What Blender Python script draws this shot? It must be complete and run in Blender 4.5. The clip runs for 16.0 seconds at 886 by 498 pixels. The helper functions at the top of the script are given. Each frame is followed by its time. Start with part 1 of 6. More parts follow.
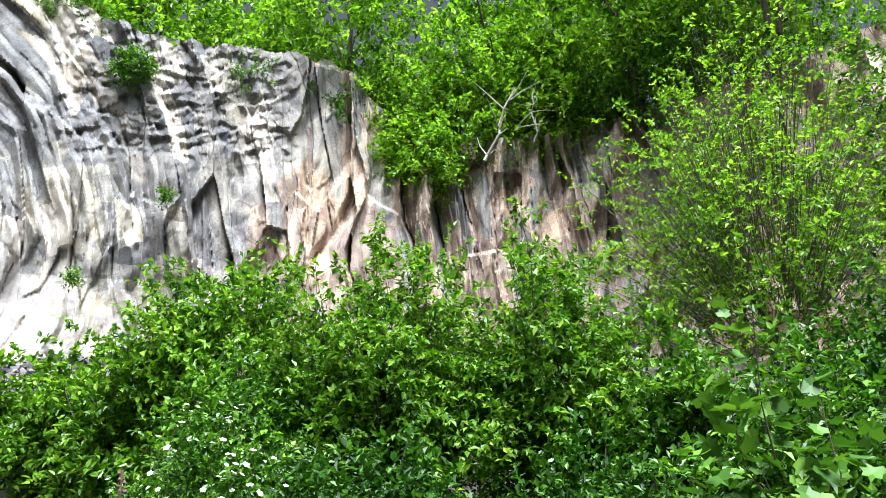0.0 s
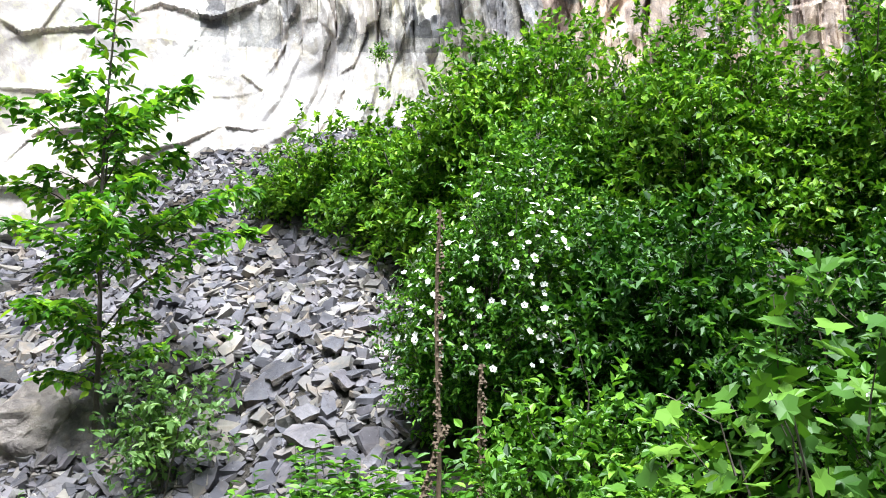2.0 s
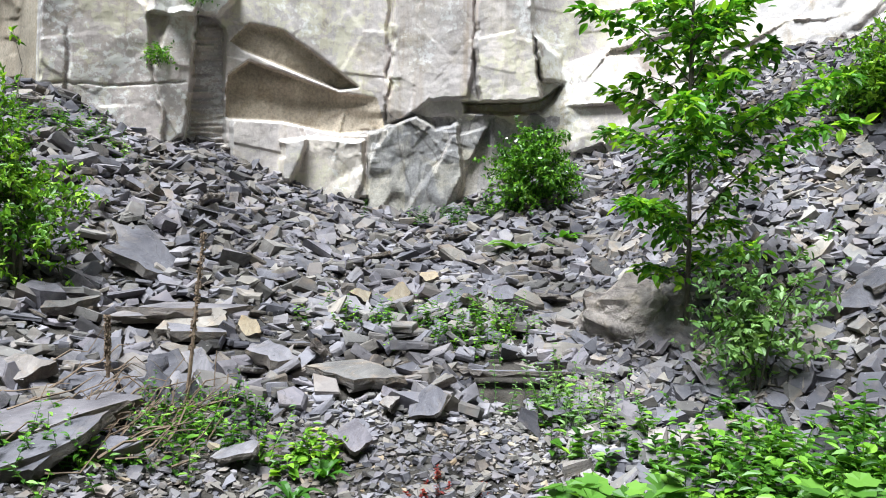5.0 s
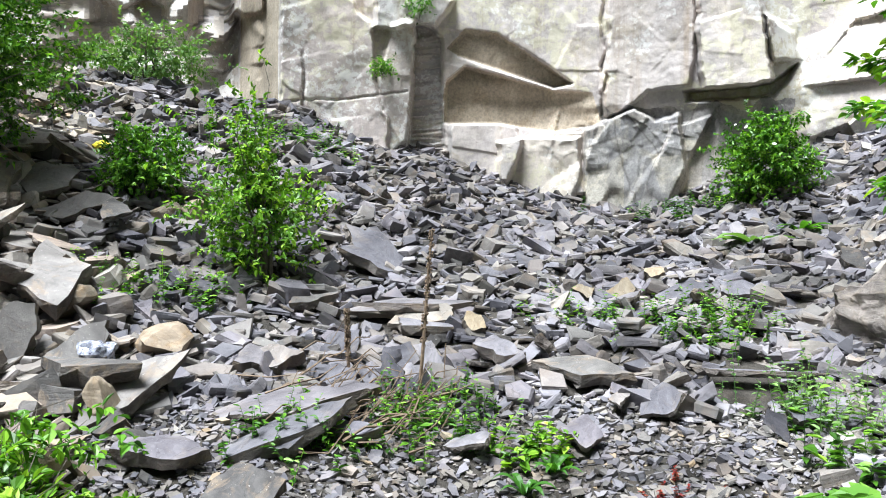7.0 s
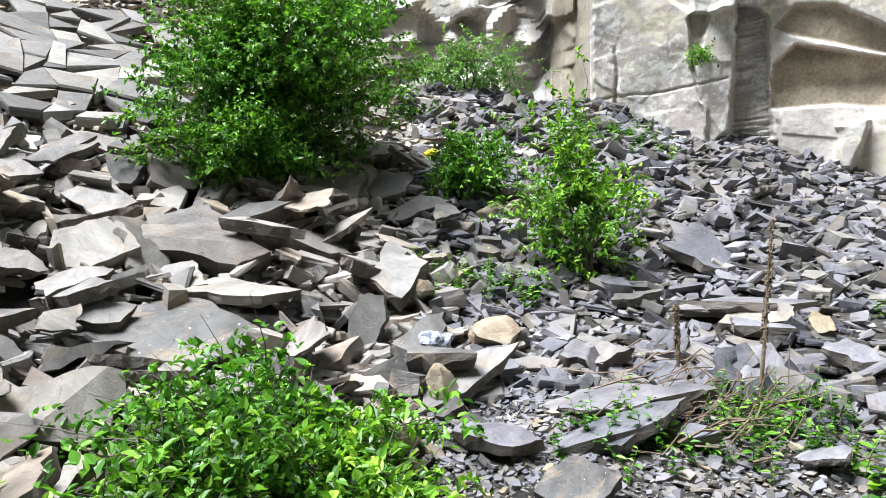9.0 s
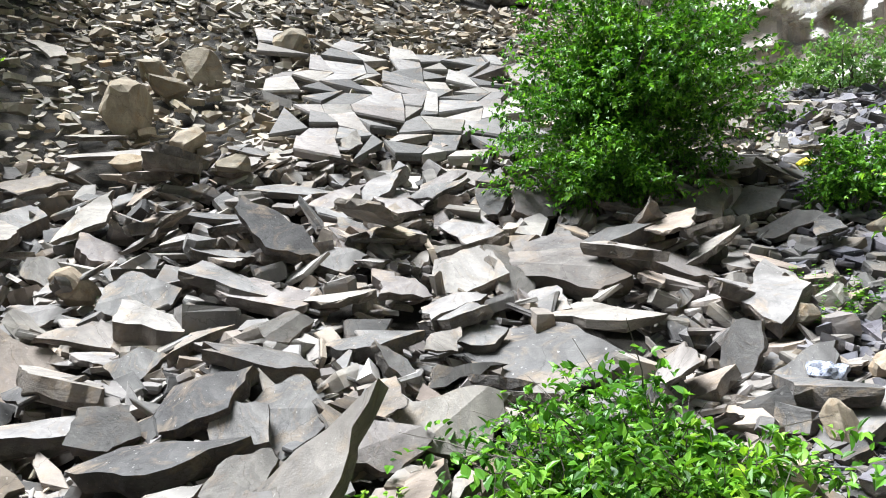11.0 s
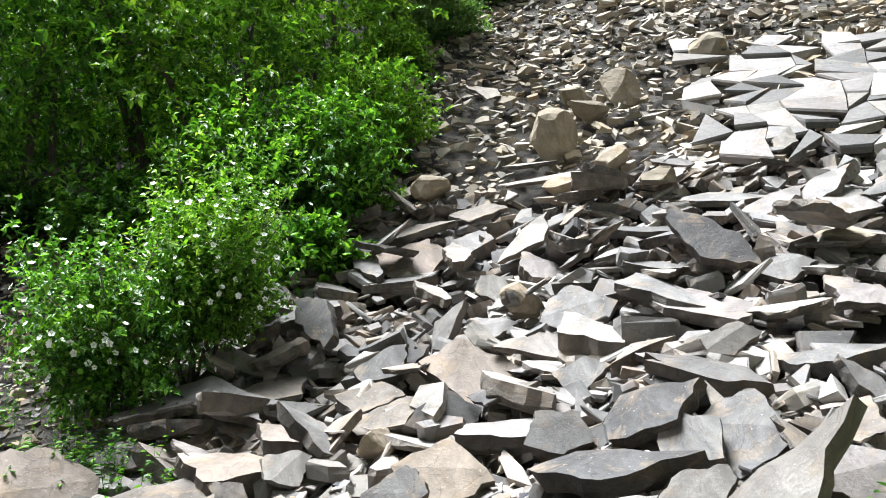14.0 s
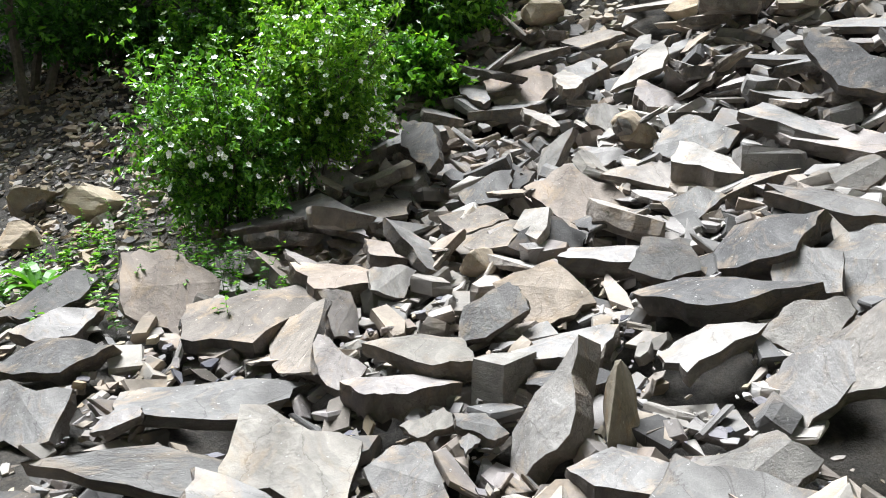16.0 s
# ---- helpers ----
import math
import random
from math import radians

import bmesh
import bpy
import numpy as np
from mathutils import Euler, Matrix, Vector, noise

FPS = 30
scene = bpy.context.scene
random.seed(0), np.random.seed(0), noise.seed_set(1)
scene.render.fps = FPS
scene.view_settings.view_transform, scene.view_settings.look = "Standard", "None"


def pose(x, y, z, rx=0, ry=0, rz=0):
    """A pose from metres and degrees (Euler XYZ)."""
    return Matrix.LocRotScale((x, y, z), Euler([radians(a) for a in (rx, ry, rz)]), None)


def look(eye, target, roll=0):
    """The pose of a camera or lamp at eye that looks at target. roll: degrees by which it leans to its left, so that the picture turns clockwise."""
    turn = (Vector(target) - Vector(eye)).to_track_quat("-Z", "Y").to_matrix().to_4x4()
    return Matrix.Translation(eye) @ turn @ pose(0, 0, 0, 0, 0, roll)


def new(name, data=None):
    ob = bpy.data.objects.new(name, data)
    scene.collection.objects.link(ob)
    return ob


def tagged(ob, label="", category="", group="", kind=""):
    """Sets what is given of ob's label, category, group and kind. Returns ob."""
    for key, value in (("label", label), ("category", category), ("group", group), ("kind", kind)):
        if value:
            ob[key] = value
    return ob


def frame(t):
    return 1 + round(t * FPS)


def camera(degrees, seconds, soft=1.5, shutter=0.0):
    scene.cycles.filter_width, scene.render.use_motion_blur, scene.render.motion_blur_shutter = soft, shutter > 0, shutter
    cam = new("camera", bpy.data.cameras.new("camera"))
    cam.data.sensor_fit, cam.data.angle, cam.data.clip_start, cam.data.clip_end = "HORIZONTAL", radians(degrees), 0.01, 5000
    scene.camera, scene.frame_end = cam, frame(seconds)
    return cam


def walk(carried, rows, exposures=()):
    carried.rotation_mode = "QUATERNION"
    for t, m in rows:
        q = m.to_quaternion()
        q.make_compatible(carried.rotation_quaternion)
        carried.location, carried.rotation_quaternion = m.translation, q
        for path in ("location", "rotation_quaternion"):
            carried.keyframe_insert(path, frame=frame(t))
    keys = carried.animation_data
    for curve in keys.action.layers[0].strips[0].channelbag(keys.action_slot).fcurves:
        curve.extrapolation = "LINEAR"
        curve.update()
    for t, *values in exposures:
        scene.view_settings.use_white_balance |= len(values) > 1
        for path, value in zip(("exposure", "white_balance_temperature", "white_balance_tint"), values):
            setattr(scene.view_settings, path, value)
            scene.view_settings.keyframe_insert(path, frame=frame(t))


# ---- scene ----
cam = camera(60.03, 16.0, soft=1.0)
PATH = [
    (0.0, pose(0.331, 0.048, 1.816, 112.17, 5.49, 0.51)),
    (0.5, pose(0.309, 0.069, 1.784, 108.30, 4.36, 3.12)),
    (1.0, pose(0.296, 0.107, 1.757, 103.42, 2.72, 8.43)),
    (1.5, pose(0.276, 0.135, 1.722, 99.23, 1.30, 14.92)),
    (2.0, pose(0.248, 0.168, 1.703, 96.76, 0.54, 21.29)),
    (2.5, pose(0.217, 0.157, 1.677, 95.21, -0.25, 27.23)),
    (3.0, pose(0.181, 0.122, 1.668, 94.02, -0.79, 33.85)),
    (3.5, pose(0.150, 0.082, 1.657, 92.49, -1.21, 41.10)),
    (4.0, pose(0.090, 0.052, 1.632, 91.42, -1.57, 47.02)),
    (4.5, pose(0.035, 0.035, 1.607, 90.44, -1.69, 53.64)),
    (5.0, pose(0.000, 0.000, 1.600, 89.90, -1.69, 60.18)),
    (7.5, pose(-0.091, -0.060, 1.524, 89.87, -0.26, 80.42)),
    (8.0, pose(-0.104, -0.085, 1.512, 89.87, -0.15, 85.86)),
    (8.5, pose(-0.116, -0.114, 1.502, 89.84, -0.09, 91.30)),
    (9.0, pose(-0.149, -0.161, 1.490, 89.91, 0.21, 98.56)),
    (9.5, pose(-0.168, -0.195, 1.484, 90.06, 0.72, 105.65)),
    (10.0, pose(-0.182, -0.233, 1.476, 90.24, 0.97, 113.41)),
    (12.5, pose(-0.197, -0.321, 1.491, 96.17, 2.27, 138.99)),
    (13.0, pose(-0.178, -0.346, 1.492, 97.28, 2.66, 146.24)),
    (13.5, pose(-0.163, -0.386, 1.471, 97.41, 2.78, 151.55)),
    (14.0, pose(-0.160, -0.412, 1.432, 94.62, 2.42, 154.80)),
    (14.5, pose(-0.156, -0.434, 1.399, 91.90, 1.84, 156.73)),
    (15.0, pose(-0.167, -0.450, 1.373, 89.07, 1.30, 158.29)),
    (15.5, pose(-0.169, -0.477, 1.342, 85.58, 0.93, 160.05)),
    (16.0, pose(-0.168, -0.487, 1.322, 82.96, 0.58, 162.49)),
]
EXPOSURE = [(0.0, 1.65, 5800, 6), (2.5, 1.62, 5800, 6), (4.2, 1.33, 5800, 5), (7.5, 1.65, 5820, 5), (9.5, 1.75, 5800, 5), (12.5, 1.92, 5830, 5), (14.0, 2.08, 5830, 5), (16.0, 1.93, 5840, 5)]
walk(cam, PATH, EXPOSURE)

# ---- world, sun ----
world = bpy.data.worlds.new("world")
scene.world = world
world.use_nodes = True
wn, wl = world.node_tree.nodes, world.node_tree.links
sky = wn.new("ShaderNodeTexSky")
sky.sky_type, sky.sun_disc = 'NISHITA', False
sky.sun_elevation, sky.sun_rotation = radians(69), radians(153)
sky.air_density, sky.dust_density, sky.ozone_density = 1.0, 3.0, 1.0
veil = wn.new("ShaderNodeHueSaturation")  # thin cloud greys the blue
veil.inputs["Saturation"].default_value = 0.35
wl.new(sky.outputs[0], veil.inputs["Color"])
wl.new(veil.outputs[0], wn["Background"].inputs[0])
wn["Background"].inputs[1].default_value = 0.021
sun = new("sun", bpy.data.lights.new("sun", "SUN"))
sun.data.energy, sun.data.angle, sun.data.color = 5.0, radians(30), (1.0, 0.965, 0.925)
sun.matrix_world = look((3.42, -6.71, 19.63), (0, 0, 0))


# ---- small tools ----
def polar(az, r, z=0.0):
    a = radians(az)
    return Vector((-math.sin(a) * r, math.cos(a) * r, z))


def link_mesh(name, verts, faces, mat, parent=None, label="", smooth=False):
    me = bpy.data.meshes.new(name)
    me.from_pydata([tuple(v) for v in verts], [], [tuple(f) for f in faces])
    me.materials.append(mat)
    if smooth:
        me.shade_smooth()
    ob = new(name, me)
    if parent is not None:
        ob.parent = parent
    if label:
        ob["label"] = label
    return ob


def part(name, bm, mat, parent=None, label=""):
    me = bpy.data.meshes.new(name)
    bm.to_mesh(me)
    bm.free()
    me.materials.append(mat)
    ob = new(name, me)
    if parent is not None:
        ob.parent = parent
    if label:
        ob["label"] = label
    return ob


def empty(name, at=(0, 0, 0), label="", category="", group="", kind="", rz=0.0):
    ob = new(name)
    ob.location = at
    ob.rotation_euler = (0, 0, rz)
    ob.empty_display_size = 0.1
    return tagged(ob, label, category, group, kind)


def fade(x, a, b):
    k = np.clip((np.asarray(x, dtype=float) - a) / (b - a), 0, 1)
    return k * k * (3 - 2 * k)


def lattice(seed):
    return np.random.RandomState(seed).rand(64, 64)


LAT = [lattice(k) for k in range(12)]


def noise2(x, y, k=0):
    """Smooth value noise in -1..1 on arrays."""
    x, y = np.asarray(x, dtype=float), np.asarray(y, dtype=float)
    xi, yi = np.floor(x).astype(int), np.floor(y).astype(int)
    fx, fy = x - xi, y - yi
    fx, fy = fx * fx * (3 - 2 * fx), fy * fy * (3 - 2 * fy)
    L = LAT[k % 12]
    a, b = L[xi % 64, yi % 64], L[(xi + 1) % 64, yi % 64]
    c, d = L[xi % 64, (yi + 1) % 64], L[(xi + 1) % 64, (yi + 1) % 64]
    return 2 * ((a * (1 - fx) + b * fx) * (1 - fy) + (c * (1 - fx) + d * fx) * fy) - 1


def fbm(x, y, k=0, octaves=4):
    s, a = 0.0, 1.0
    for i in range(octaves):
        s = s + a * noise2(x * 2 ** i + 7.3 * i, y * 2 ** i + 3.1 * i, k + i)
        a *= 0.5
    return s / 1.9


def mesh_arrays(name, V, F, mat, parent=None, label="", flat=True):
    me = bpy.data.meshes.new(name)
    V, F = np.asarray(V, dtype=np.float32), np.asarray(F, dtype=np.int32)
    k = F.shape[1]
    me.vertices.add(len(V))
    me.vertices.foreach_set("co", V.ravel())
    me.loops.add(F.size)
    me.loops.foreach_set("vertex_index", F.ravel())
    me.polygons.add(len(F))
    me.polygons.foreach_set("loop_start", np.arange(0, F.size, k, dtype=np.int32))
    me.polygons.foreach_set("loop_total", np.full(len(F), k, dtype=np.int32))
    me.update(calc_edges=True)
    if flat:
        me.shade_flat()
    me.materials.append(mat)
    ob = new(name, me)
    if parent is not None:
        ob.parent = parent
    if label:
        ob["label"] = label
    return ob


# ---- materials ----
def mat_new(name):
    m = bpy.data.materials.new(name)
    m.use_nodes = True
    return m, m.node_tree.nodes, m.node_tree.links


def ramp_node(n, stops):
    r = n.new("ShaderNodeValToRGB")
    e = r.color_ramp.elements
    while len(e) < len(stops):
        e.new(0.5)
    for q, (p, c) in zip(e, stops):
        q.position, q.color = p, (*c, 1)
    return r


def noise_node(n, l, coord, scale, detail=5.0, rough=0.6, distort=0.0):
    t = n.new("ShaderNodeTexNoise")
    t.inputs["Scale"].default_value, t.inputs["Detail"].default_value = scale, detail
    t.inputs["Roughness"].default_value, t.inputs["Distortion"].default_value = rough, distort
    l.new(coord, t.inputs["Vector"])
    return t


def mix_col(n, l, fac, a, b, mode="MIX"):
    m = n.new("ShaderNodeMix")
    m.data_type, m.blend_type = "RGBA", mode
    for s, v in ((m.inputs[0], fac), (m.inputs[6], a), (m.inputs[7], b)):
        if hasattr(v, "links"):
            l.new(v, s)
        elif isinstance(v, tuple):
            s.default_value = (*v, 1)
        else:
            s.default_value = v
    return m.outputs[2]


def stone_mat(name, dark, light, stain, stain_amount=0.45, rough=0.85, scale=1.0, bump=0.4, world_space=False, tint_random=0.45, layers=(1.5, 1.5, 15.0), blocky=0.0, lichen=False):
    m, n, l = mat_new(name)
    bsdf = n["Principled BSDF"]
    geo, tex, info = n.new("ShaderNodeNewGeometry"), n.new("ShaderNodeTexCoord"), n.new("ShaderNodeObjectInfo")
    co = geo.outputs["Position"] if world_space else tex.outputs["Object"]
    big = noise_node(n, l, co, 1.3 * scale, 4, 0.55, 0.4)
    fine = noise_node(n, l, co, 26 * scale, 9, 0.78)
    patch = noise_node(n, l, co, 3.1 * scale, 5, 0.65, 0.8)
    mp = n.new("ShaderNodeMapping")
    mp.inputs["Scale"].default_value = layers
    l.new(co, mp.inputs[0])
    lam = noise_node(n, l, mp.outputs[0], 1.0, 4, 0.6, 0.3)
    base = ramp_node(n, [(0.33, dark), (0.66, light)])
    l.new(big.outputs[0], base.inputs[0])
    isl = n.new("ShaderNodeMath")
    isl.operation = "ADD"
    l.new(info.outputs["Random"], isl.inputs[0])
    l.new(geo.outputs["Random Per Island"], isl.inputs[1])
    fr = n.new("ShaderNodeMath")
    fr.operation = "FRACT"
    l.new(isl.outputs[0], fr.inputs[0])
    k = 1 - tint_random
    vary = ramp_node(n, [(0.0, (k, k, k * 1.03)), (0.25, (0.9 - 0.25 * tint_random,) * 3), (0.45, (1.0, 0.985, 0.985)), (0.62, (1.0, 0.94, 0.93)), (0.8, (1.1, 1.06, 0.98)), (1.0, (1.22, 1.2, 1.17))])
    l.new(fr.outputs[0], vary.inputs[0])
    col = mix_col(n, l, 1.0, base.outputs[0], vary.outputs[0], "MULTIPLY")
    smask = ramp_node(n, [(0.50, (0, 0, 0)), (0.68, (stain_amount,) * 3)])
    l.new(patch.outputs[0], smask.inputs[0])
    col = mix_col(n, l, smask.outputs[0], col, stain)
    grain = ramp_node(n, [(0.34, (0.76, 0.76, 0.77)), (0.66, (1.16, 1.15, 1.13))] if lichen else [(0.34, (0.5, 0.5, 0.51)), (0.66, (1.32, 1.31, 1.28))] if world_space else [(0.3, (0.8, 0.8, 0.81)), (0.7, (1.12, 1.11, 1.1))])
    l.new(fine.outputs[0], grain.inputs[0])
    col = mix_col(n, l, 0.8, col, grain.outputs[0], "MULTIPLY")
    band = ramp_node(n, [(0.35, (0.84, 0.84, 0.85)), (0.6, (1.06, 1.05, 1.04))])
    l.new(lam.outputs[0], band.inputs[0])
    col = mix_col(n, l, 0.8 if world_space else 0.5, col, band.outputs[0], "MULTIPLY")
    flake = noise_node(n, l, co, 2.3 * scale, 3, 0.5, 0.6)
    if not world_space:
        for lo, tone in ((0.47, (0.86, 0.86, 0.87)), (0.60, (1.12, 1.11, 1.08))):
            fk = ramp_node(n, [(lo, (1, 1, 1)), (lo + 0.008, tone)])
            l.new(flake.outputs[0], fk.inputs[0])
            col = mix_col(n, l, 1.0, col, fk.outputs[0], "MULTIPLY")
        nick = noise_node(n, l, co, 38 * scale, 2, 0.5)
        nk = ramp_node(n, [(0.70, (0, 0, 0)), (0.72, (0.55, 0.55, 0.55))])
        l.new(nick.outputs[0], nk.inputs[0])
        col = mix_col(n, l, nk.outputs[0], col, light)
        vein = n.new("ShaderNodeTexVoronoi")
        vein.feature = "DISTANCE_TO_EDGE"
        vein.inputs["Scale"].default_value = 1.6
        l.new(mix_col(n, l, 0.2, co, patch.outputs[1]), vein.inputs["Vector"])
        vr = ramp_node(n, [(0.0, (0.45, 0.43, 0.42)), (0.006, (1, 1, 1))])
        l.new(vein.outputs["Distance"], vr.inputs[0])
        col = mix_col(n, l, 0.6, col, vr.outputs[0], "MULTIPLY")
    if lichen:
        ln = noise_node(n, l, co, 5.5, 8, 0.72, 0.3)
        zone = noise_node(n, l, co, 0.5, 2, 0.5)
        both = n.new("ShaderNodeMath")
        both.operation = "MULTIPLY"
        l.new(ln.outputs[0], both.inputs[0])
        l.new(zone.outputs[0], both.inputs[1])
        lm = ramp_node(n, [(0.285, (0, 0, 0)), (0.305, (0.65, 0.65, 0.65))])
        l.new(both.outputs[0], lm.inputs[0])
        col = mix_col(n, l, lm.outputs[0], col, (0.55, 0.52, 0.39))
        fl = noise_node(n, l, co, 11.0, 6, 0.7)
        zone2 = noise_node(n, l, co, 0.8, 2, 0.5, 0.5)
        b2 = n.new("ShaderNodeMath")
        b2.operation = "MULTIPLY"
        l.new(fl.outputs[0], b2.inputs[0])
        l.new(zone2.outputs[0], b2.inputs[1])
        fm = ramp_node(n, [(0.30, (0, 0, 0)), (0.318, (0.7, 0.7, 0.7))])
        l.new(b2.outputs[0], fm.inputs[0])
        col = mix_col(n, l, fm.outputs[0], col, (0.64, 0.63, 0.62))
        sm = n.new("ShaderNodeMapping")
        sm.inputs["Scale"].default_value = (3.0, 3.0, 0.18)
        l.new(co, sm.inputs[0])
        st = noise_node(n, l, sm.outputs[0], 1.0, 5, 0.6, 0.2)
        sr = ramp_node(n, [(0.55, (1, 1, 1)), (0.72, (0.62, 0.54, 0.42))])
        l.new(st.outputs[0], sr.inputs[0])
        col = mix_col(n, l, 0.8, col, sr.outputs[0], "MULTIPLY")
    if blocky:
        mv = n.new("ShaderNodeMapping")
        mv.inputs["Scale"].default_value = (1.5, 1.5, 0.8)
        mv.inputs["Rotation"].default_value = (0.35, 0.3, 0)
        wv = mix_col(n, l, 0.12, co, big.outputs[1])
        l.new(wv, mv.inputs[0])
        vo = n.new("ShaderNodeTexVoronoi")
        vo.inputs["Scale"].default_value = 1.0
        l.new(mv.outputs[0], vo.inputs["Vector"])
        cr = ramp_node(n, [(0.0, (0.62, 0.61, 0.62)), (0.45, (0.95, 0.94, 0.92)), (0.75, (1.08, 1.05, 1.0)), (1.0, (1.15, 1.1, 0.95))])
        bwn = n.new("ShaderNodeSeparateColor")
        l.new(vo.outputs["Color"], bwn.inputs[0])
        l.new(bwn.outputs[0], cr.inputs[0])
        col = mix_col(n, l, blocky, col, cr.outputs[0], "MULTIPLY")
        ve = n.new("ShaderNodeTexVoronoi")
        ve.feature = "DISTANCE_TO_EDGE"
        ve.inputs["Scale"].default_value = 0.55
        l.new(mv.outputs[0], ve.inputs["Vector"])
        ck = ramp_node(n, [(0.0, (0.35, 0.33, 0.31)), (0.012, (1.0, 1.0, 1.0))])
        l.new(ve.outputs["Distance"], ck.inputs[0])
        col = mix_col(n, l, 0.8 * blocky, col, ck.outputs[0], "MULTIPLY")
    chips = None
    if blocky > 0.45 and world_space:
        mc = n.new("ShaderNodeMapping")
        mc.inputs["Scale"].default_value = (5.5, 5.5, 2.0)
        mc.inputs["Rotation"].default_value = (0.3, 0.45, 0.2)
        l.new(mix_col(n, l, 0.08, co, patch.outputs[1]), mc.inputs[0])
        chips = n.new("ShaderNodeTexVoronoi")
        chips.inputs["Scale"].default_value = 1.0
        l.new(mc.outputs[0], chips.inputs["Vector"])
        cs = n.new("ShaderNodeSeparateColor")
        l.new(chips.outputs["Color"], cs.inputs[0])
        ct = ramp_node(n, [(0.0, (0.74, 0.73, 0.73)), (0.5, (1.0, 0.99, 0.98)), (1.0, (1.1, 1.08, 1.05))])
        l.new(cs.outputs[0], ct.inputs[0])
        col = mix_col(n, l, 0.9, col, ct.outputs[0], "MULTIPLY")
    l.new(col, bsdf.inputs["Base Color"])
    bsdf.inputs["Roughness"].default_value = rough
    bsdf.inputs["Specular IOR Level"].default_value = 0.18
    b = n.new("ShaderNodeBump")
    b.inputs["Strength"].default_value, b.inputs["Distance"].default_value = bump, 0.03
    hsum = n.new("ShaderNodeMath")
    hsum.operation = "ADD"
    l.new(fine.outputs[0], hsum.inputs[0])
    l.new(patch.outputs[0], hsum.inputs[1])
    hs2 = n.new("ShaderNodeMath")
    hs2.operation = "ADD"
    l.new(hsum.outputs[0], hs2.inputs[0])
    l.new(lam.outputs[0], hs2.inputs[1])
    top = hs2.outputs[0]
    if chips is not None:
        hs3 = n.new("ShaderNodeMath")
        hs3.operation = "MULTIPLY_ADD"
        l.new(cs.outputs[1], hs3.inputs[0])
        hs3.inputs[1].default_value = 1.6
        l.new(top, hs3.inputs[2])
        top = hs3.outputs[0]
    l.new(top, b.inputs["Height"])
    l.new(b.outputs[0], bsdf.inputs["Normal"])
    return m


def leaf_mat(name, dark, light, tip, gloss=0.42, glow=0.3):
    m, n, l = mat_new(name)
    bsdf = n["Principled BSDF"]
    geo, info = n.new("ShaderNodeNewGeometry"), n.new("ShaderNodeObjectInfo")
    r = ramp_node(n, [(0.0, dark), (0.6, light), (1.0, tip)])
    l.new(geo.outputs["Random Per Island"], r.inputs[0])
    big = noise_node(n, l, geo.outputs["Position"], 1.1, 3)
    sh = ramp_node(n, [(0.35, (0.72, 0.78, 0.8)), (0.65, (1.2, 1.12, 1.0))])
    l.new(big.outputs[0], sh.inputs[0])
    col = mix_col(n, l, 1.0, r.outputs[0], sh.outputs[0], "MULTIPLY")
    l.new(col, bsdf.inputs["Base Color"])
    bsdf.inputs["Roughness"].default_value = gloss
    bsdf.inputs["Specular IOR Level"].default_value = 0.35
    tr = n.new("ShaderNodeBsdfTranslucent")
    tcol = mix_col(n, l, 1.0, col, (1.25, 1.35, 0.5), "MULTIPLY")
    l.new(tcol, tr.inputs["Color"])
    mx = n.new("ShaderNodeMixShader")
    mx.inputs[0].default_value = glow
    l.new(bsdf.outputs[0], mx.inputs[1])
    l.new(tr.outputs[0], mx.inputs[2])
    l.new(mx.outputs[0], n["Material Output"].inputs["Surface"])
    return m


def plain_mat(name, a, b, scale=12.0, rough=0.8, bump=0.2):
    m, n, l = mat_new(name)
    bsdf = n["Principled BSDF"]
    tex = n.new("ShaderNodeTexCoord")
    t = noise_node(n, l, tex.outputs["Object"], scale)
    r = ramp_node(n, [(0.3, a), (0.7, b)])
    l.new(t.outputs[0], r.inputs[0])
    l.new(r.outputs[0], bsdf.inputs["Base Color"])
    bsdf.inputs["Roughness"].default_value = rough
    bp = n.new("ShaderNodeBump")
    bp.inputs["Strength"].default_value, bp.inputs["Distance"].default_value = bump, 0.01
    l.new(t.outputs[0], bp.inputs["Height"])
    l.new(bp.outputs[0], bsdf.inputs["Normal"])
    return m


SLATE = stone_mat("slate_grey", (0.120, 0.112, 0.108), (0.365, 0.350, 0.336), (0.311, 0.237, 0.163), 0.6, tint_random=0.6)
SLATE_PALE = stone_mat("slate_pale", (0.200, 0.181, 0.155), (0.407, 0.377, 0.329), (0.340, 0.266, 0.170), 0.45)
# dark stones of the mix, and the painted shade of some laid slabs
SLATE_DARK_SHADE = stone_mat("slate_dark_shade", (0.095, 0.09, 0.087), (0.24, 0.228, 0.218), (0.207, 0.155, 0.111), 0.5, tint_random=0.6)
SLATE_PURPLE = stone_mat("slate_purple", (0.079, 0.077, 0.090), (0.240, 0.234, 0.260), (0.222, 0.185, 0.148), 0.35)
SLATE_TAN = stone_mat("slate_tan", (0.19, 0.155, 0.11), (0.39, 0.345, 0.27), (0.281, 0.178, 0.081), 0.5)
SLATE_BROWN = stone_mat("slate_brown", (0.13, 0.112, 0.095), (0.37, 0.325, 0.285), (0.32, 0.235, 0.15), 0.6, tint_random=0.5)
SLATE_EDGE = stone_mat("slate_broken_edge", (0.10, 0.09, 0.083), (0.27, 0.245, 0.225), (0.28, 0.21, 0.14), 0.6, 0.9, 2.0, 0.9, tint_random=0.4)
